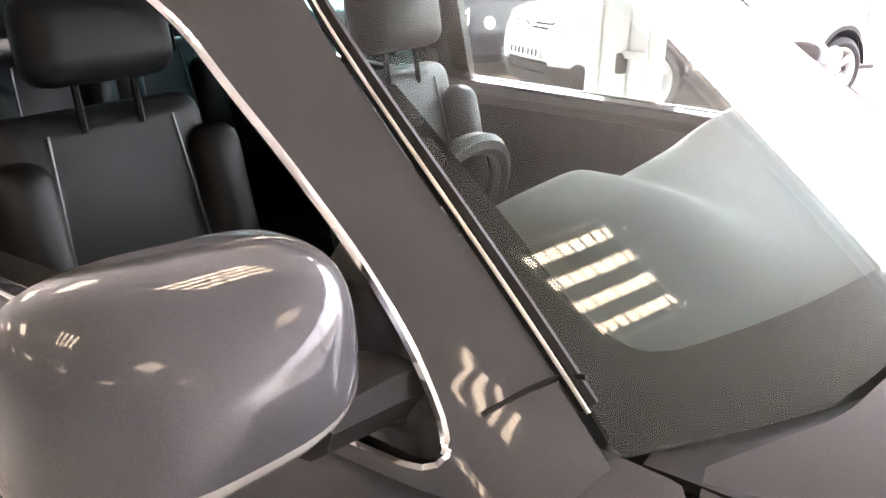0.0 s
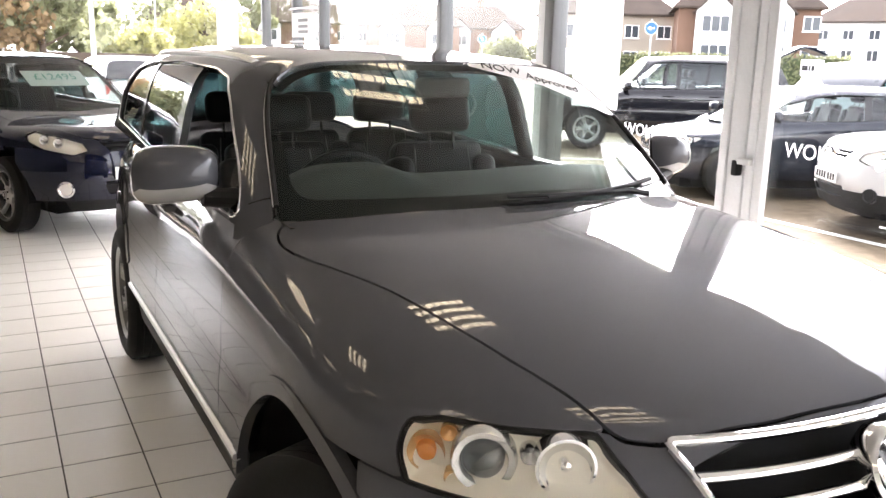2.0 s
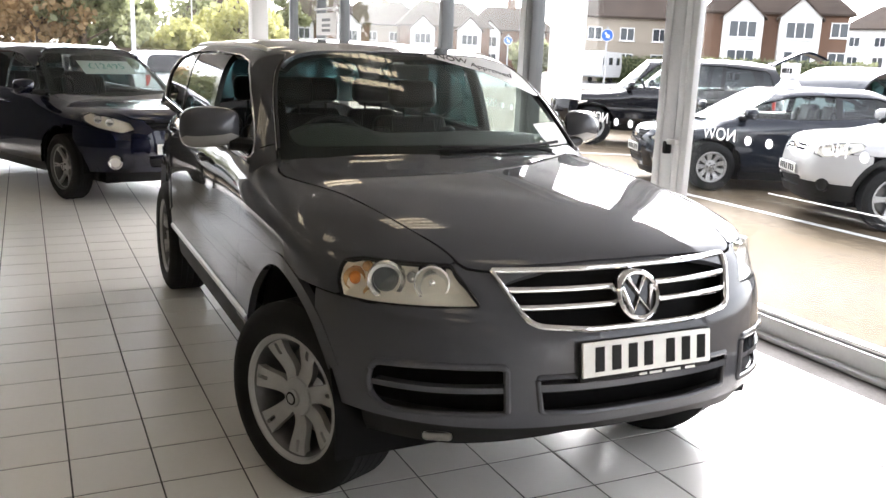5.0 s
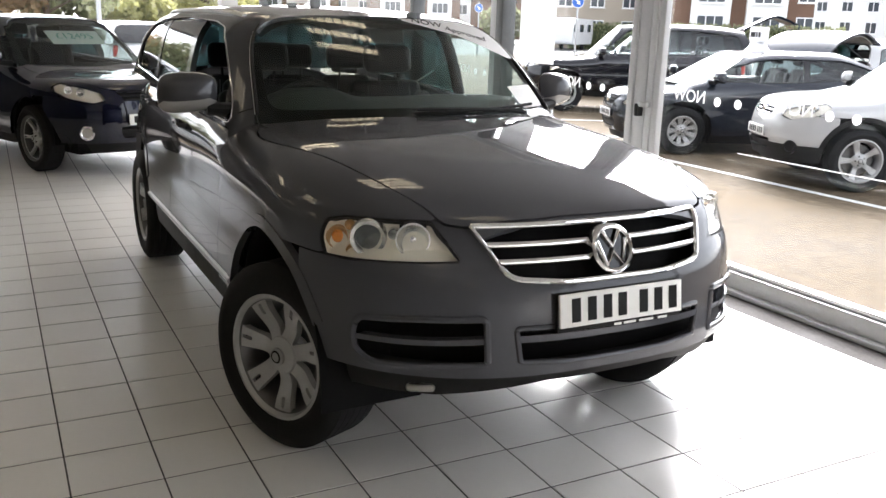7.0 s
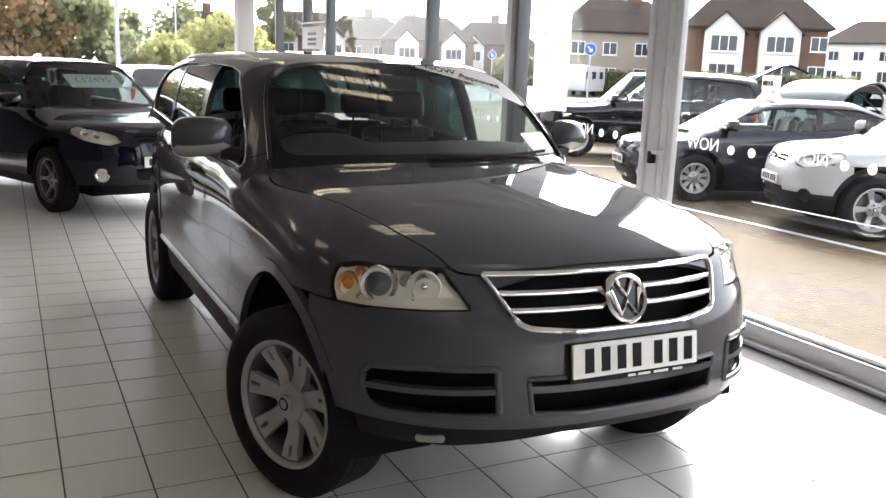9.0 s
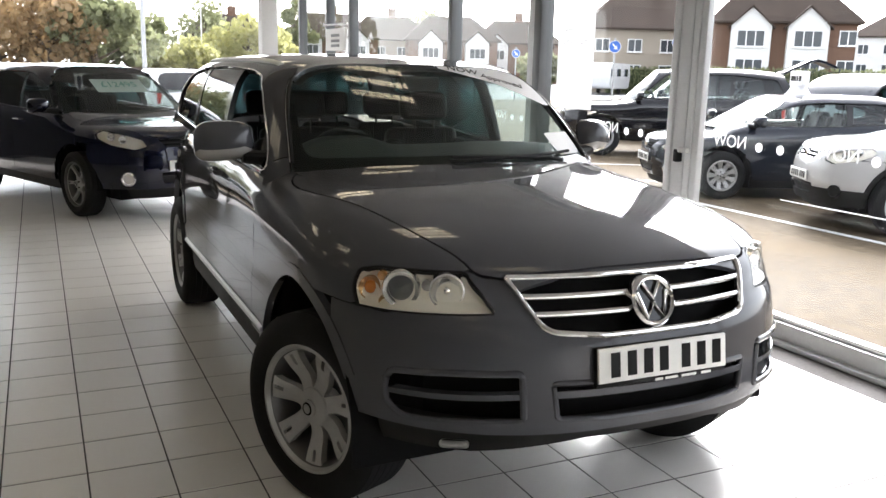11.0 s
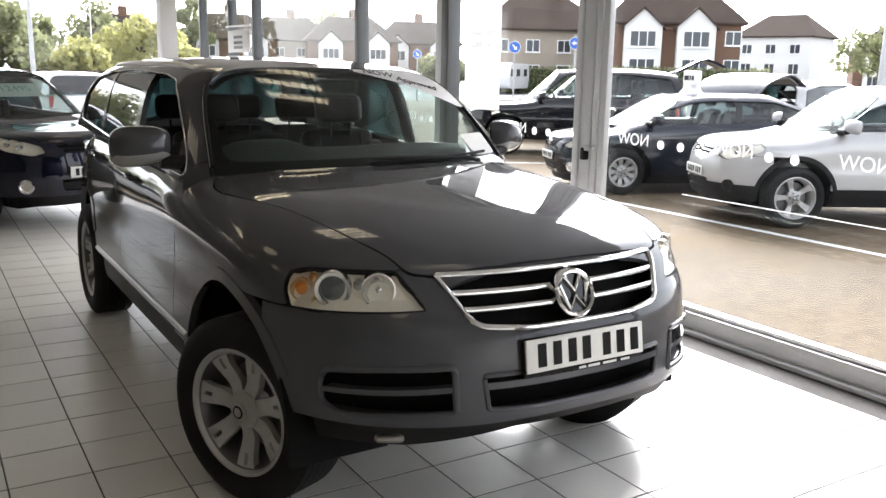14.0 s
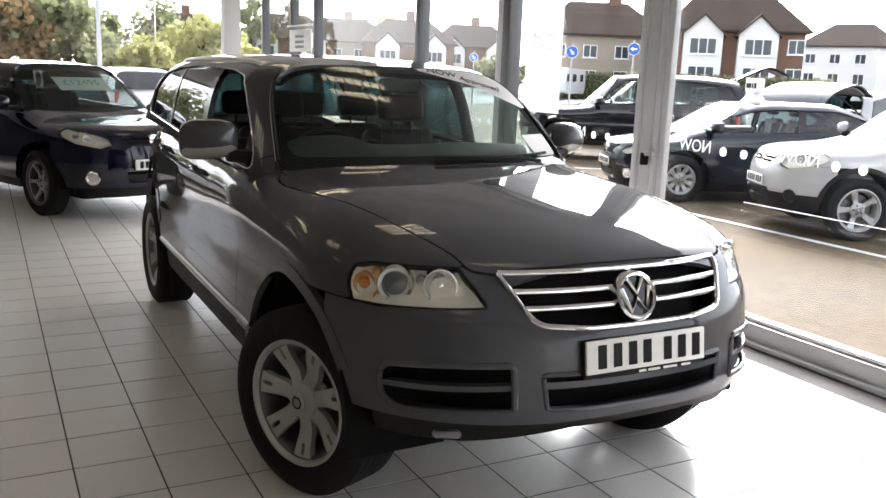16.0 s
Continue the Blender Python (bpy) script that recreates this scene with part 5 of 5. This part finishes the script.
    for x in (-0.36, 0.36):
        seat(t, x, s1 + 0.55, belt - 0.5)
    if len(doors) > 2:
        for x in (-0.36, 0.36):
            seat(t, x, s1 + 1.4, belt - 0.48, 0.46)
    part("dashboard", box(-w + 0.16, w - 0.16, s0 + 0.25, s1 - 0.1, belt - 0.4, belt - 0.01, 0.06, 3), DASH, t)
    sw = moved(tube([(0.18 * math.cos(a), 0, 0.18 * math.sin(a)) for a in np.linspace(0, 2 * math.pi, 24, endpoint=False)], 0.015, 6, closed=True), pose(-0.36, s1 + 0.05, belt + 0.02, 24))
    part("steering_wheel", sw, LEATHER, t)
    if open_tail:
        along = np.concatenate([[0], np.cumsum([math.dist(p, q) for p, q in zip(open_tail, open_tail[1:])])])
        out, rise = spl(along / along[-1], [p[0] for p in open_tail]), spl(along / along[-1], [p[1] for p in open_tail])

        def lid(a, b, k=0.0):
            return np.stack([a * (1 - 0.12 * b * b), wb + ro - 0.46 + out(b), roof - 0.12 - k + rise(b) - 0.05 * a * a], -1)

        seam = 0.12 if len(open_tail) < 5 else 0.74
        gate = part("open_tailgate", panel(lid, -w + 0.14, w - 0.14, 16, seam, 1, 20, lambda x, y, z: 0 * x - 1, rim=0.05), paint, t, "tailgate raised open")
        part("tailgate_glass", panel(lid, -w + 0.14, w - 0.14, 16, 0, seam - 0.01, 16, lambda x, y, z: 0 * x - 1, rim=0.03), TAILGLASS, gate)
        part("tailgate_lining", panel(lambda a, b: lid(a, 0.06 + 0.88 * b, 0.05), -w + 0.22, w - 0.22, 12, 0, 1, 20, lambda x, y, z: 0 * x - 1, rim=0.02), LIDLINING, gate)
        for sg in (-1, 1):
            e = lid(np.array(sg * (w - 0.2)), np.array(0.5), 0.06)
            part("gas_strut", tube([(sg * (w - 0.17), wb + ro - 0.38, belt + 0.12), tuple(float(k) for k in e)], 0.011, 6), TRIM, gate)
    if price:
        zc = (zr + roof) / 2 + 0.02
        y = float(S.glass_y(np.array(-0.05), np.array(zc))) + 0.06
        slope = math.degrees(math.atan2(S.screen[3] - S.screen[0], S.screen[4] - S.screen[1]))
        mm = pose(0.08, y, zc, 90 - slope)
        card = part("price_card", moved(box(-0.31, 0.31, -0.13, 0.13, -0.002, 0.002), mm), PAPER, t, "white price card behind the windscreen")
        letters(price, 0.15, 0.0005, card, "price_lettering", GREENINK, mm @ pose(0, 0.02, 0.003))
    return t


QASH = dict(fo=0.87, wb=2.63, ro=0.82, w=0.885, low=0.34, mid=0.70, bonnet=(0.92, 1.06), belt=1.06, roof=1.60, screen=(0.22, 1.0), radius=0.345, rim=0.235,
            lamp=rounded([(66, 0.90), (62, 0.94), (46, 0.905), (33, 0.845), (30, 0.78), (38, 0.745), (54, 0.79), (64, 0.85)], 0.5))
other_car("crossover", "dark blue crossover with a price card behind its windscreen", pose(-0.663, 7.244, 0, 0, 0, 23.3), NAVY, **QASH, spokes=6, alloy=SATIN, glassy=(CLEAR, PRIVACY), price="£12495", spread=0.42, barrel=DARK_ALLOY)
other_car("crossover", "silver crossover with dark lower cladding on the forecourt", pose(6.93, 3.904, -0.02, 0, 0, -118.6), SILVER, **QASH, spokes=5, cladding=TRIM, twin=False)
coupe = other_car("coupe", "blue-black two-door coupe with a dealer sign on its roof", pose(6.92, 6.80, -0.02, 0, 0, -113), INK, fo=0.86, wb=2.5, ro=0.85, w=0.88, low=0.26, mid=0.62, bonnet=(0.78, 0.97), belt=0.97, roof=1.42, screen=(0.06, 0.88), tail_glass=0.75, radius=0.325, rim=0.205, spokes=9, twin=False, doors=[0.30, 1.70], wedge=0.03, glassy=(CLEAR, LIGHT_TINT))
off = other_car("off_roader", "large black off-roader parked beside the coupe", pose(9.01, 12.38, -0.02, 0, 0, -123), BLACK, fo=0.87, wb=2.80, ro=1.10, w=0.955, low=0.43, mid=0.80, bonnet=(1.00, 1.10), belt=1.12, roof=1.76, screen=(0.42, 1.05), tail_glass=0.26, radius=0.38, rim=0.25, spokes=5, glassy=(CLEAR, LIGHT_TINT))
other_car("estate_car", "dark estate car with its tailgate raised behind the off-roader", pose(12.1, 15.2, -0.02, 0, 0, -130), INK, belt=1.12, roof=1.80, ro=1.0, low=0.36, bonnet=(0.95, 1.10), open_tail=[(0.0, 0.0), (0.5, 0.26), (0.85, 0.40), (1.4, 0.22)])
other_car("hatchback", "silver-grey hatchback with its tailgate raised", pose(15.1, 8.33, -0.02, 0, 0, 95), SILVER, belt=1.0, roof=1.62, open_tail=[(0.0, 0.05), (0.5, 0.24), (1.0, 0.14), (1.45, -0.22), (1.62, -0.70)], low=0.3)
white = other_car("hatchback", "white hatchback parked outside the far glazing", pose(1.0, 20.5, -0.022) @ pose(0, 0, 0, 0, 0, 186), WHITE, belt=0.98, roof=1.50, low=0.3, group="white cars outside")
for x, y, a in ((-1.8, 20.8, 180), (3.9, 21.5, 172), (-4.6, 20.2, 184), (6.8, 30, 150), (10.5, 33, 95), (-1.0, 31, 95)):
    copy_thing(white, pose(x, y, -0.022, 0, 0, a))
roof_sign = thing("roof_sign", "white dealer sign on a curved foot", "sign")
part("sign_foot", lathe([(0.20, -0.10), (0.13, -0.02), (0.10, 0.05), (0.0, 0.06)], 20), VINYL, roof_sign)
roof_sign.matrix_world = pose(6.92 + 1.30 * math.sin(radians(113)), 6.80 - 1.30 * math.cos(radians(67)), 1.47, 0, 0, -23)
roof_sign.children[0].data.transform(pose(0, 0, 0, 0, -90, 0))
part("sign_panel", box(-0.05, 0.05, -0.22, 0.22, 0.04, 0.25, 0.012), VINYL, roof_sign)
for y, w in ((-0.13, 0.07), (-0.04, 0.05), (0.09, 0.16)):
    part("sign_bar", box(-0.054, -0.051, y - w / 2, y + w / 2, 0.11, 0.18), BLACKINK, roof_sign)


# ---------------------------------------------------------------- houses, trees and the street
BRICK = surface("brown_brick", (0.17, 0.105, 0.075), 0.9, 0, 0.25, 0.6, 14, 0.3, spec=0.1)
PEBBLE = surface("pebbledash", (0.36, 0.31, 0.25), 0.9, 0, 0.15, 0.5, 30, 0.4)
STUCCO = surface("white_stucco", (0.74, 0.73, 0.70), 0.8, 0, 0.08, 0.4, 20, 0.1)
ROOFTILE = surface("brown_roof_tile", (0.075, 0.058, 0.048), 0.9, 0, 0.3, 0.7, 9, 0.5, spec=0.08)
UPVC = surface("white_window_frame", (0.78, 0.78, 0.77), 0.4, 0, 0.04)
DARKGLASS = surface("dark_window_glass", (0.05, 0.06, 0.07), 0.08, 0, 0.2, 1.5)
BARK = surface("bark", (0.09, 0.065, 0.045), 0.9, 0, 0.3, 3, 30, 0.5)
FENCE = surface("dark_timber_fence", (0.07, 0.05, 0.035), 0.85, 0, 0.3, 1, 20, 0.3)
HEDGE = surface("hedge_green", (0.045, 0.06, 0.02), 0.8, 0, 0.4, 2, 15, 0.3)


def leafy(name, col):
    """Leaves: uneven colour, part of the light comes through from behind."""
    m = surface(name, col, 0.6, 0, 0.45, 0.6, 6)
    n, l = m.node_tree.nodes, m.node_tree.links
    tl, mx = n.new("ShaderNodeBsdfTranslucent"), n.new("ShaderNodeMixShader")
    l.new(n["Principled BSDF"].inputs["Base Color"].links[0].from_socket, tl.inputs["Color"])
    mx.inputs[0].default_value = 0.5
    l.new(n["Principled BSDF"].outputs[0], mx.inputs[1]), l.new(tl.outputs[0], mx.inputs[2]), l.new(mx.outputs[0], n["Material Output"].inputs["Surface"])
    return m


LEAVES = [leafy("autumn_leaves", (0.36, 0.25, 0.13)), leafy("green_leaves", (0.24, 0.255, 0.135)), leafy("yellow_green_leaves", (0.40, 0.39, 0.16))]


def window(parent, x, y, z, w, h, n=2):
    """A white framed window on a wall that faces -y."""
    f = part("window", joined(box(x - w / 2, x + w / 2, y - 0.06, y, z, z + 0.08), box(x - w / 2, x + w / 2, y - 0.06, y, z + h - 0.08, z + h), *[box(x - w / 2 + (w - 0.08) * k / n, x - w / 2 + (w - 0.08) * k / n + 0.08, y - 0.06, y, z + 0.081, z + h - 0.081) for k in range(n + 1)]), UPVC, parent, smooth=False)
    for k in range(n):
        a = x - w / 2 + (w - 0.08) * k / n + 0.082
        part("window_pane", box(a, a + (w - 0.08) / n - 0.084, y - 0.03, y - 0.001, z + 0.082, z + h - 0.082), DARKGLASS, f, smooth=False)
    part("window_sill", box(x - w / 2 - 0.06, x + w / 2 + 0.06, y - 0.14, y - 0.002, z - 0.07, z - 0.002), UPVC, f, smooth=False)


def roof_hip(parent, w, d, z0, z1, over=0.4, material=None, ridge=0.5):
    a, b, r = w / 2 + over, d / 2 + over, (w / 2) * ridge
    vs = [(-a, -b, z0), (a, -b, z0), (a, b, z0), (-a, b, z0), (-r, 0, z1), (r, 0, z1), (-a, -b, z0 - 0.16), (a, -b, z0 - 0.16), (a, b, z0 - 0.16), (-a, b, z0 - 0.16)]
    fs = [(0, 1, 5, 4), (1, 2, 5), (2, 3, 4, 5), (3, 0, 4), (1, 0, 6, 7), (2, 1, 7, 8), (3, 2, 8, 9), (0, 3, 9, 6), (6, 9, 8, 7)]
    return part("roof", (vs, fs), material, parent, smooth=False)


def house(m, label, wall, w=11.5, d=8.0, eaves=5.3, ridge=8.4, bays=(-3.2, 3.2), bay_wall=None, chimneys=(0.0,), group="semi-detached houses", peak=1.0):
    """A two-storey house with a hipped roof; bays: places of gabled fronts."""
    t = thing("house", label, "house", m, group)
    part("wall", box(-w / 2, w / 2, -d / 2, d / 2, -1.4, eaves), wall, t, smooth=False)
    roof = roof_hip(t, w, d, eaves, ridge, 0.45, ROOFTILE)
    for x in chimneys:
        st = part("chimney", box(x - 0.55, x + 0.55, -0.4, 0.4, ridge - 1.2, ridge + 1.0, 0.03), BRICK, roof)
        for k in (-0.3, 0.0, 0.3):
            part("chimney_pot", moved(lathe([(0.11, 0), (0.13, 0.45), (0.09, 0.45), (0.09, 0)], 10), pose(x + k, 0, ridge + 1.0, 0, -90, 0)), BRICK, st)
    for x in bays:
        y0 = -d / 2 - 0.9
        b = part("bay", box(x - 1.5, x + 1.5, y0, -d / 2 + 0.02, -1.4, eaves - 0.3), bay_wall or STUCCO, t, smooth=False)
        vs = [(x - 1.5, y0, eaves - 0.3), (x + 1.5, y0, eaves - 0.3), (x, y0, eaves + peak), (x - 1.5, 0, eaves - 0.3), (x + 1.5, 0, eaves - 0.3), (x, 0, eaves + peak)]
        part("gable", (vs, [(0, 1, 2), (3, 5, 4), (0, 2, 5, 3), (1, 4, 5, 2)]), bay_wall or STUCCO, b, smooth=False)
        for sg in (-1, 1):
            q = [(x + sg * 1.75, eaves - 0.47), (x, eaves + peak + 0.2), (x, eaves + peak + 0.05), (x + sg * 1.75, eaves - 0.62)]
            part("gable_roof", prism(q if sg > 0 else q[::-1], y0 - 0.25, 0.0, "y"), ROOFTILE, b, smooth=False)
        window(b, x, y0, 3.0, 2.1, 1.3, 3)
        window(b, x, y0, 0.7, 2.1, 1.4, 3)
    for x in [k for k in np.arange(-w / 2 + 1.3, w / 2, 2.9) if all(abs(k - q) > 2.2 for q in bays)]:
        window(t, float(x), -d / 2, 3.2, 1.3, 1.15, 2)
        window(t, float(x), -d / 2, 0.8, 1.3, 1.3, 2)
    return t


# Places by direction and distance from the camera's end position, to fit its view.
def from_camera(dx, dy, d):
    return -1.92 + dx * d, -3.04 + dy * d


# Turns a thing placed this way towards the camera's end position.
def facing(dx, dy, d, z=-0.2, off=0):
    x, y = from_camera(dx, dy, d)
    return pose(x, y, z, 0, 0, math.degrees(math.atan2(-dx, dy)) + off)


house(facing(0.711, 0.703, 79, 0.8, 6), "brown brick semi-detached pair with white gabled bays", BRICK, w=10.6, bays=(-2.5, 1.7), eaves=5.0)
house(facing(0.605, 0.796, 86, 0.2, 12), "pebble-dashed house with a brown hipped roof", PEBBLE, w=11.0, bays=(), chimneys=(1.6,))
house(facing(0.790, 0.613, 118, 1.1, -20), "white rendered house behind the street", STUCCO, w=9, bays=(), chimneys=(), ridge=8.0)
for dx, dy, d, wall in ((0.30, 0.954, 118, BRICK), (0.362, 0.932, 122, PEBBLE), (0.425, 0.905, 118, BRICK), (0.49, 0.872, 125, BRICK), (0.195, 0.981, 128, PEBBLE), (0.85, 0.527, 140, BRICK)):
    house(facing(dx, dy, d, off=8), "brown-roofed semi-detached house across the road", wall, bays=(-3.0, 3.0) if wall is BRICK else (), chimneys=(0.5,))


def tree(m, label, leaf, height=8.0, spread=3.2, seed=1, name="tree"):
    """A tapered trunk with limbs and a crown of many small leaf clumps."""
    rnd = random.Random(seed)
    t = thing(name, label, "tree", m, "trees")
    trunk = [tube([(0, 0, -0.2), (0.08, 0.05, height * 0.3), (0.0, 0.1, height * 0.55), (0.1, 0.0, height * 0.85)], [0.28, 0.2, 0.14, 0.04], 8)]
    lobes = []
    for k in range(11):
        a, h = rnd.uniform(0, 6.28), rnd.uniform(0.35, 0.9)
        r = spread * rnd.uniform(0.35, 0.95) * (1.15 - abs(h - 0.55) * 1.2)
        e = Vector((r * math.cos(a), r * math.sin(a), height * h))
        s = Vector((0, 0, height * (h - 0.22)))
        trunk.append(tube([s, s.lerp(e, 0.55) + Vector((0, 0, 0.25)), e], [0.09, 0.05, 0.015], 5))
        lobes.append((e, rnd.uniform(0.28, 0.5) * spread))
    lobes.append((Vector((0, 0, height * 0.92)), spread * 0.4))
    part("trunk", joined(*trunk), BARK, t)
    vs, fs = [], []
    for c, r in lobes:
        for _ in range(190):
            p = Vector((rnd.gauss(0, 1), rnd.gauss(0, 1), rnd.gauss(0, 0.8))).normalized() * r * rnd.uniform(0.45, 1.08) ** 0.6 + c
            s = rnd.uniform(0.10, 0.26)
            q = Euler((rnd.uniform(0, 6.3), rnd.uniform(0, 6.3), rnd.uniform(0, 6.3))).to_matrix()
            k = len(vs)
            vs += [p + q @ Vector(v) * s for v in ((-1, -0.5, 0), (0, -0.75, 0.25), (1, -0.3, 0), (0.7, 0.6, 0.1), (-0.2, 0.9, 0.3), (-0.9, 0.4, 0))]
            fs.append(tuple(range(k, k + 6)))
    part("crown", (vs, fs), leaf, t, smooth=False)
    return t


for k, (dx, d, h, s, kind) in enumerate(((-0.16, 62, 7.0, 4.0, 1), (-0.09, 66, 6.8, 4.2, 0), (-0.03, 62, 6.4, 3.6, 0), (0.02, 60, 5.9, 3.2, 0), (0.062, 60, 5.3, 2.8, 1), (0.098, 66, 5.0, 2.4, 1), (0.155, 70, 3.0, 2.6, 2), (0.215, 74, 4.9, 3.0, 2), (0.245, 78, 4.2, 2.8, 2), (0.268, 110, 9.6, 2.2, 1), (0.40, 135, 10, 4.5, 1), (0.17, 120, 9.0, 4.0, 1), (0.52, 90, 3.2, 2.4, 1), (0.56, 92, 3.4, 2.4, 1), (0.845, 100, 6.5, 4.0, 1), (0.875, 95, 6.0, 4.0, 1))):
    x, y = from_camera(dx, math.sqrt(1 - dx * dx), d)
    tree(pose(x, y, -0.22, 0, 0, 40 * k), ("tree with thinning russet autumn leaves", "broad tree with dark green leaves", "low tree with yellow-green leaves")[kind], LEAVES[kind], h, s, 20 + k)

fence = tagged(part("boundary_fence", box(-25, 16, 52.0, 52.1, -0.25, 1.25), FENCE), "dark timber boundary fence", "fence", kind="structure")


def hedge(m, long, high, seed):
    """A clipped hedge: a dark core under a coat of small leaves."""
    rnd = random.Random(seed)
    t = thing("hedge", "clipped dark green garden hedge along the road", "hedge", m, "garden hedges")
    part("hedge_core", box(-long / 2 + 0.1, long / 2 - 0.1, -0.35, 0.35, -0.02, high - 0.12, 0.12, 3), HEDGE, t)
    vs, fs = [], []
    for _ in range(int(long * 110)):
        x, up = rnd.uniform(-long / 2, long / 2), rnd.uniform(0, high + 0.5)
        p = Vector((x, -0.42 + rnd.uniform(-0.08, 0.06), up)) if up < high else Vector((x, rnd.uniform(-0.4, 0.4), high - 0.05 + rnd.uniform(-0.15, 0.15)))
        q, k = Euler((rnd.uniform(0, 6.3), rnd.uniform(0, 6.3), rnd.uniform(0, 6.3))).to_matrix(), len(vs)
        vs += [p + q @ Vector(v) * rnd.uniform(0.09, 0.17) for v in ((-1, -0.5, 0), (0.2, -0.8, 0.2), (1, 0.1, 0), (0.1, 0.8, 0.2))]
        fs.append((k, k + 1, k + 2, k + 3))
    part("hedge_leaves", (vs, fs), LEAVES[1], t, smooth=False)


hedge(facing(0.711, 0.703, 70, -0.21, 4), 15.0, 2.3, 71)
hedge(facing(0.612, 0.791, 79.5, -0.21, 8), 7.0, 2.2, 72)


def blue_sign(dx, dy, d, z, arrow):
    x, y = from_camera(dx, dy, d)
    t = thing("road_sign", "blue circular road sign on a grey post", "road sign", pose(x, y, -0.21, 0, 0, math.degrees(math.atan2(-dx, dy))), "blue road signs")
    part("sign_post", tube([(0, 0.03, 0), (0, 0.03, z + 0.35)], 0.038, 8), GALV, t)
    disc = part("sign_disc", moved(lathe([(0.0, 0.01), (0.25, 0.01), (0.25, -0.01)], 32), pose(0, 0, z) @ pose(0, 0, 0, 0, 0, -90)), SIGNBLUE, t)
    part("sign_rim", moved(lathe([(0.228, 0.012), (0.25, 0.014), (0.252, -0.012)], 32), pose(0, 0, z) @ pose(0, 0, 0, 0, 0, -90)), VINYL, disc)
    m = pose(0, -0.016, z, 0, arrow, 0)
    part("sign_arrow", moved(prism([(-0.14, -0.03), (0.02, -0.03), (0.02, -0.09), (0.155, 0), (0.02, 0.09), (0.02, 0.03), (-0.14, 0.03)], -0.003, 0.003, "y"), m), VINYL, disc)


blue_sign(0.585, 0.811, 37, 2.85, 50)
blue_sign(0.638, 0.770, 37, 3.05, 180)
blue_sign(0.493, 0.870, 52, 2.75, 50)


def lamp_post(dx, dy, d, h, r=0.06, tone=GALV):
    x, y = from_camera(dx, dy, d)
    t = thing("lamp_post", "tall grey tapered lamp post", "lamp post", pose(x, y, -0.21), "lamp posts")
    part("pole", tube([(0, 0, 0), (0, 0, h * 0.5), (0, 0, h)], [r, r * 0.8, r * 0.55], 10), tone, t)
    part("lamp_head", box(-0.12, 0.5, -0.1, 0.1, h - 0.02, h + 0.1, 0.04), tone, t)


lamp_post(0.112, 0.993, 30, 8, 0.08)
lamp_post(0.168, 0.986, 75, 7, 0.07, VINYL)
lamp_post(0.845, 0.535, 26, 7, 0.12)
mast = thing("street_mast", "slim red and white banded mast", "mast", pose(*from_camera(0.735, 0.678, 80), -0.21), "")
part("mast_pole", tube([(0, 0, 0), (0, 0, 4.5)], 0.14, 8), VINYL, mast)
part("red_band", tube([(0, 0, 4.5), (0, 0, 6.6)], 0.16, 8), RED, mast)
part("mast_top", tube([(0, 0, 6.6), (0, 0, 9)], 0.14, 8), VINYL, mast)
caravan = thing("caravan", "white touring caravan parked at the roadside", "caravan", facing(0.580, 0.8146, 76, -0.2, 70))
part("caravan_body", prism(rounded([(-2.4, 0.45), (2.2, 0.45), (2.5, 1.4), (2.3, 2.5), (-2.1, 2.55), (-2.55, 1.5)], 0.25), -1.0, 1.0, "y"), WHITE, caravan)
for x, w in ((-1.9, 0.7), (-0.4, 0.9), (1.4, 0.8)):
    part("caravan_window", box(x - w / 2, x + w / 2, -1.02, -1.001, 1.45, 2.05, 0.008), DARKGLASS, caravan)
for y in (-0.9, 0.9):
    part("caravan_wheel", moved(lathe([(0.12, -0.09), (0.3, -0.09), (0.33, -0.05), (0.33, 0.05), (0.3, 0.09), (0.12, 0.09)], 20), pose(0.1, y, 0.33, 0, 0, 90)), RUBBER, caravan)


# ---------------------------------------------------------------- floor tiles
def tile_mesh():
    h, k, b = (PITCH - 0.0068) / 2, (PITCH - 0.0085) / 2, 0.0012
    vs = [(-h, -k, -0.008), (h, -k, -0.008), (h, k, -0.008), (-h, k, -0.008), (-h, -k, -b), (h, -k, -b), (h, k, -b), (-h, k, -b)]
    i, j = h - b, k - b
    vs += [(-i, -j, 0), (i, -j, 0), (i, j, 0), (-i, j, 0)]
    fs = [(8, 9, 10, 11)] + [(k, (k + 1) % 4, 4 + (k + 1) % 4, 4 + k) for k in range(4)] + [(4 + k, 4 + (k + 1) % 4, 8 + (k + 1) % 4, 8 + k) for k in range(4)]
    return vs, fs


tv, tf = tile_mesh()
one = mesh_of("floor_tile", tv, tf, TILE, False)
rest_v, rest_f = [], []
for i in range(int((WEST - X0) / PITCH), int((EAST - 0.13 - X0) / PITCH)):
    for j in range(int((SOUTH - Y0) / PITCH), int((NORTH - 0.1 - Y0) / PITCH)):
        x, y = X0 + (i + 0.5) * PITCH, Y0 + (j + 0.5) * PITCH
        near = -2.6 < x < 2.3 and -1.9 < y < 3.6 and not (-0.55 < x < 0.6 and 0.6 < y)
        dz = -0.0006 * random.random()
        if near:
            ob = new("floor_tile", one)
            ob.parent = floor
            ob.matrix_local = pose(x, y, dz, random.uniform(-0.05, 0.05), random.uniform(-0.05, 0.05))
        else:
            k = len(rest_v)
            rest_v += [(a + x, b + y, c + dz) for a, b, c in tv]
            rest_f += [tuple(q + k for q in f) for f in tf]
tagged(part("far_floor_tiles", (rest_v, rest_f), TILE, floor, smooth=False), kind="stuff")
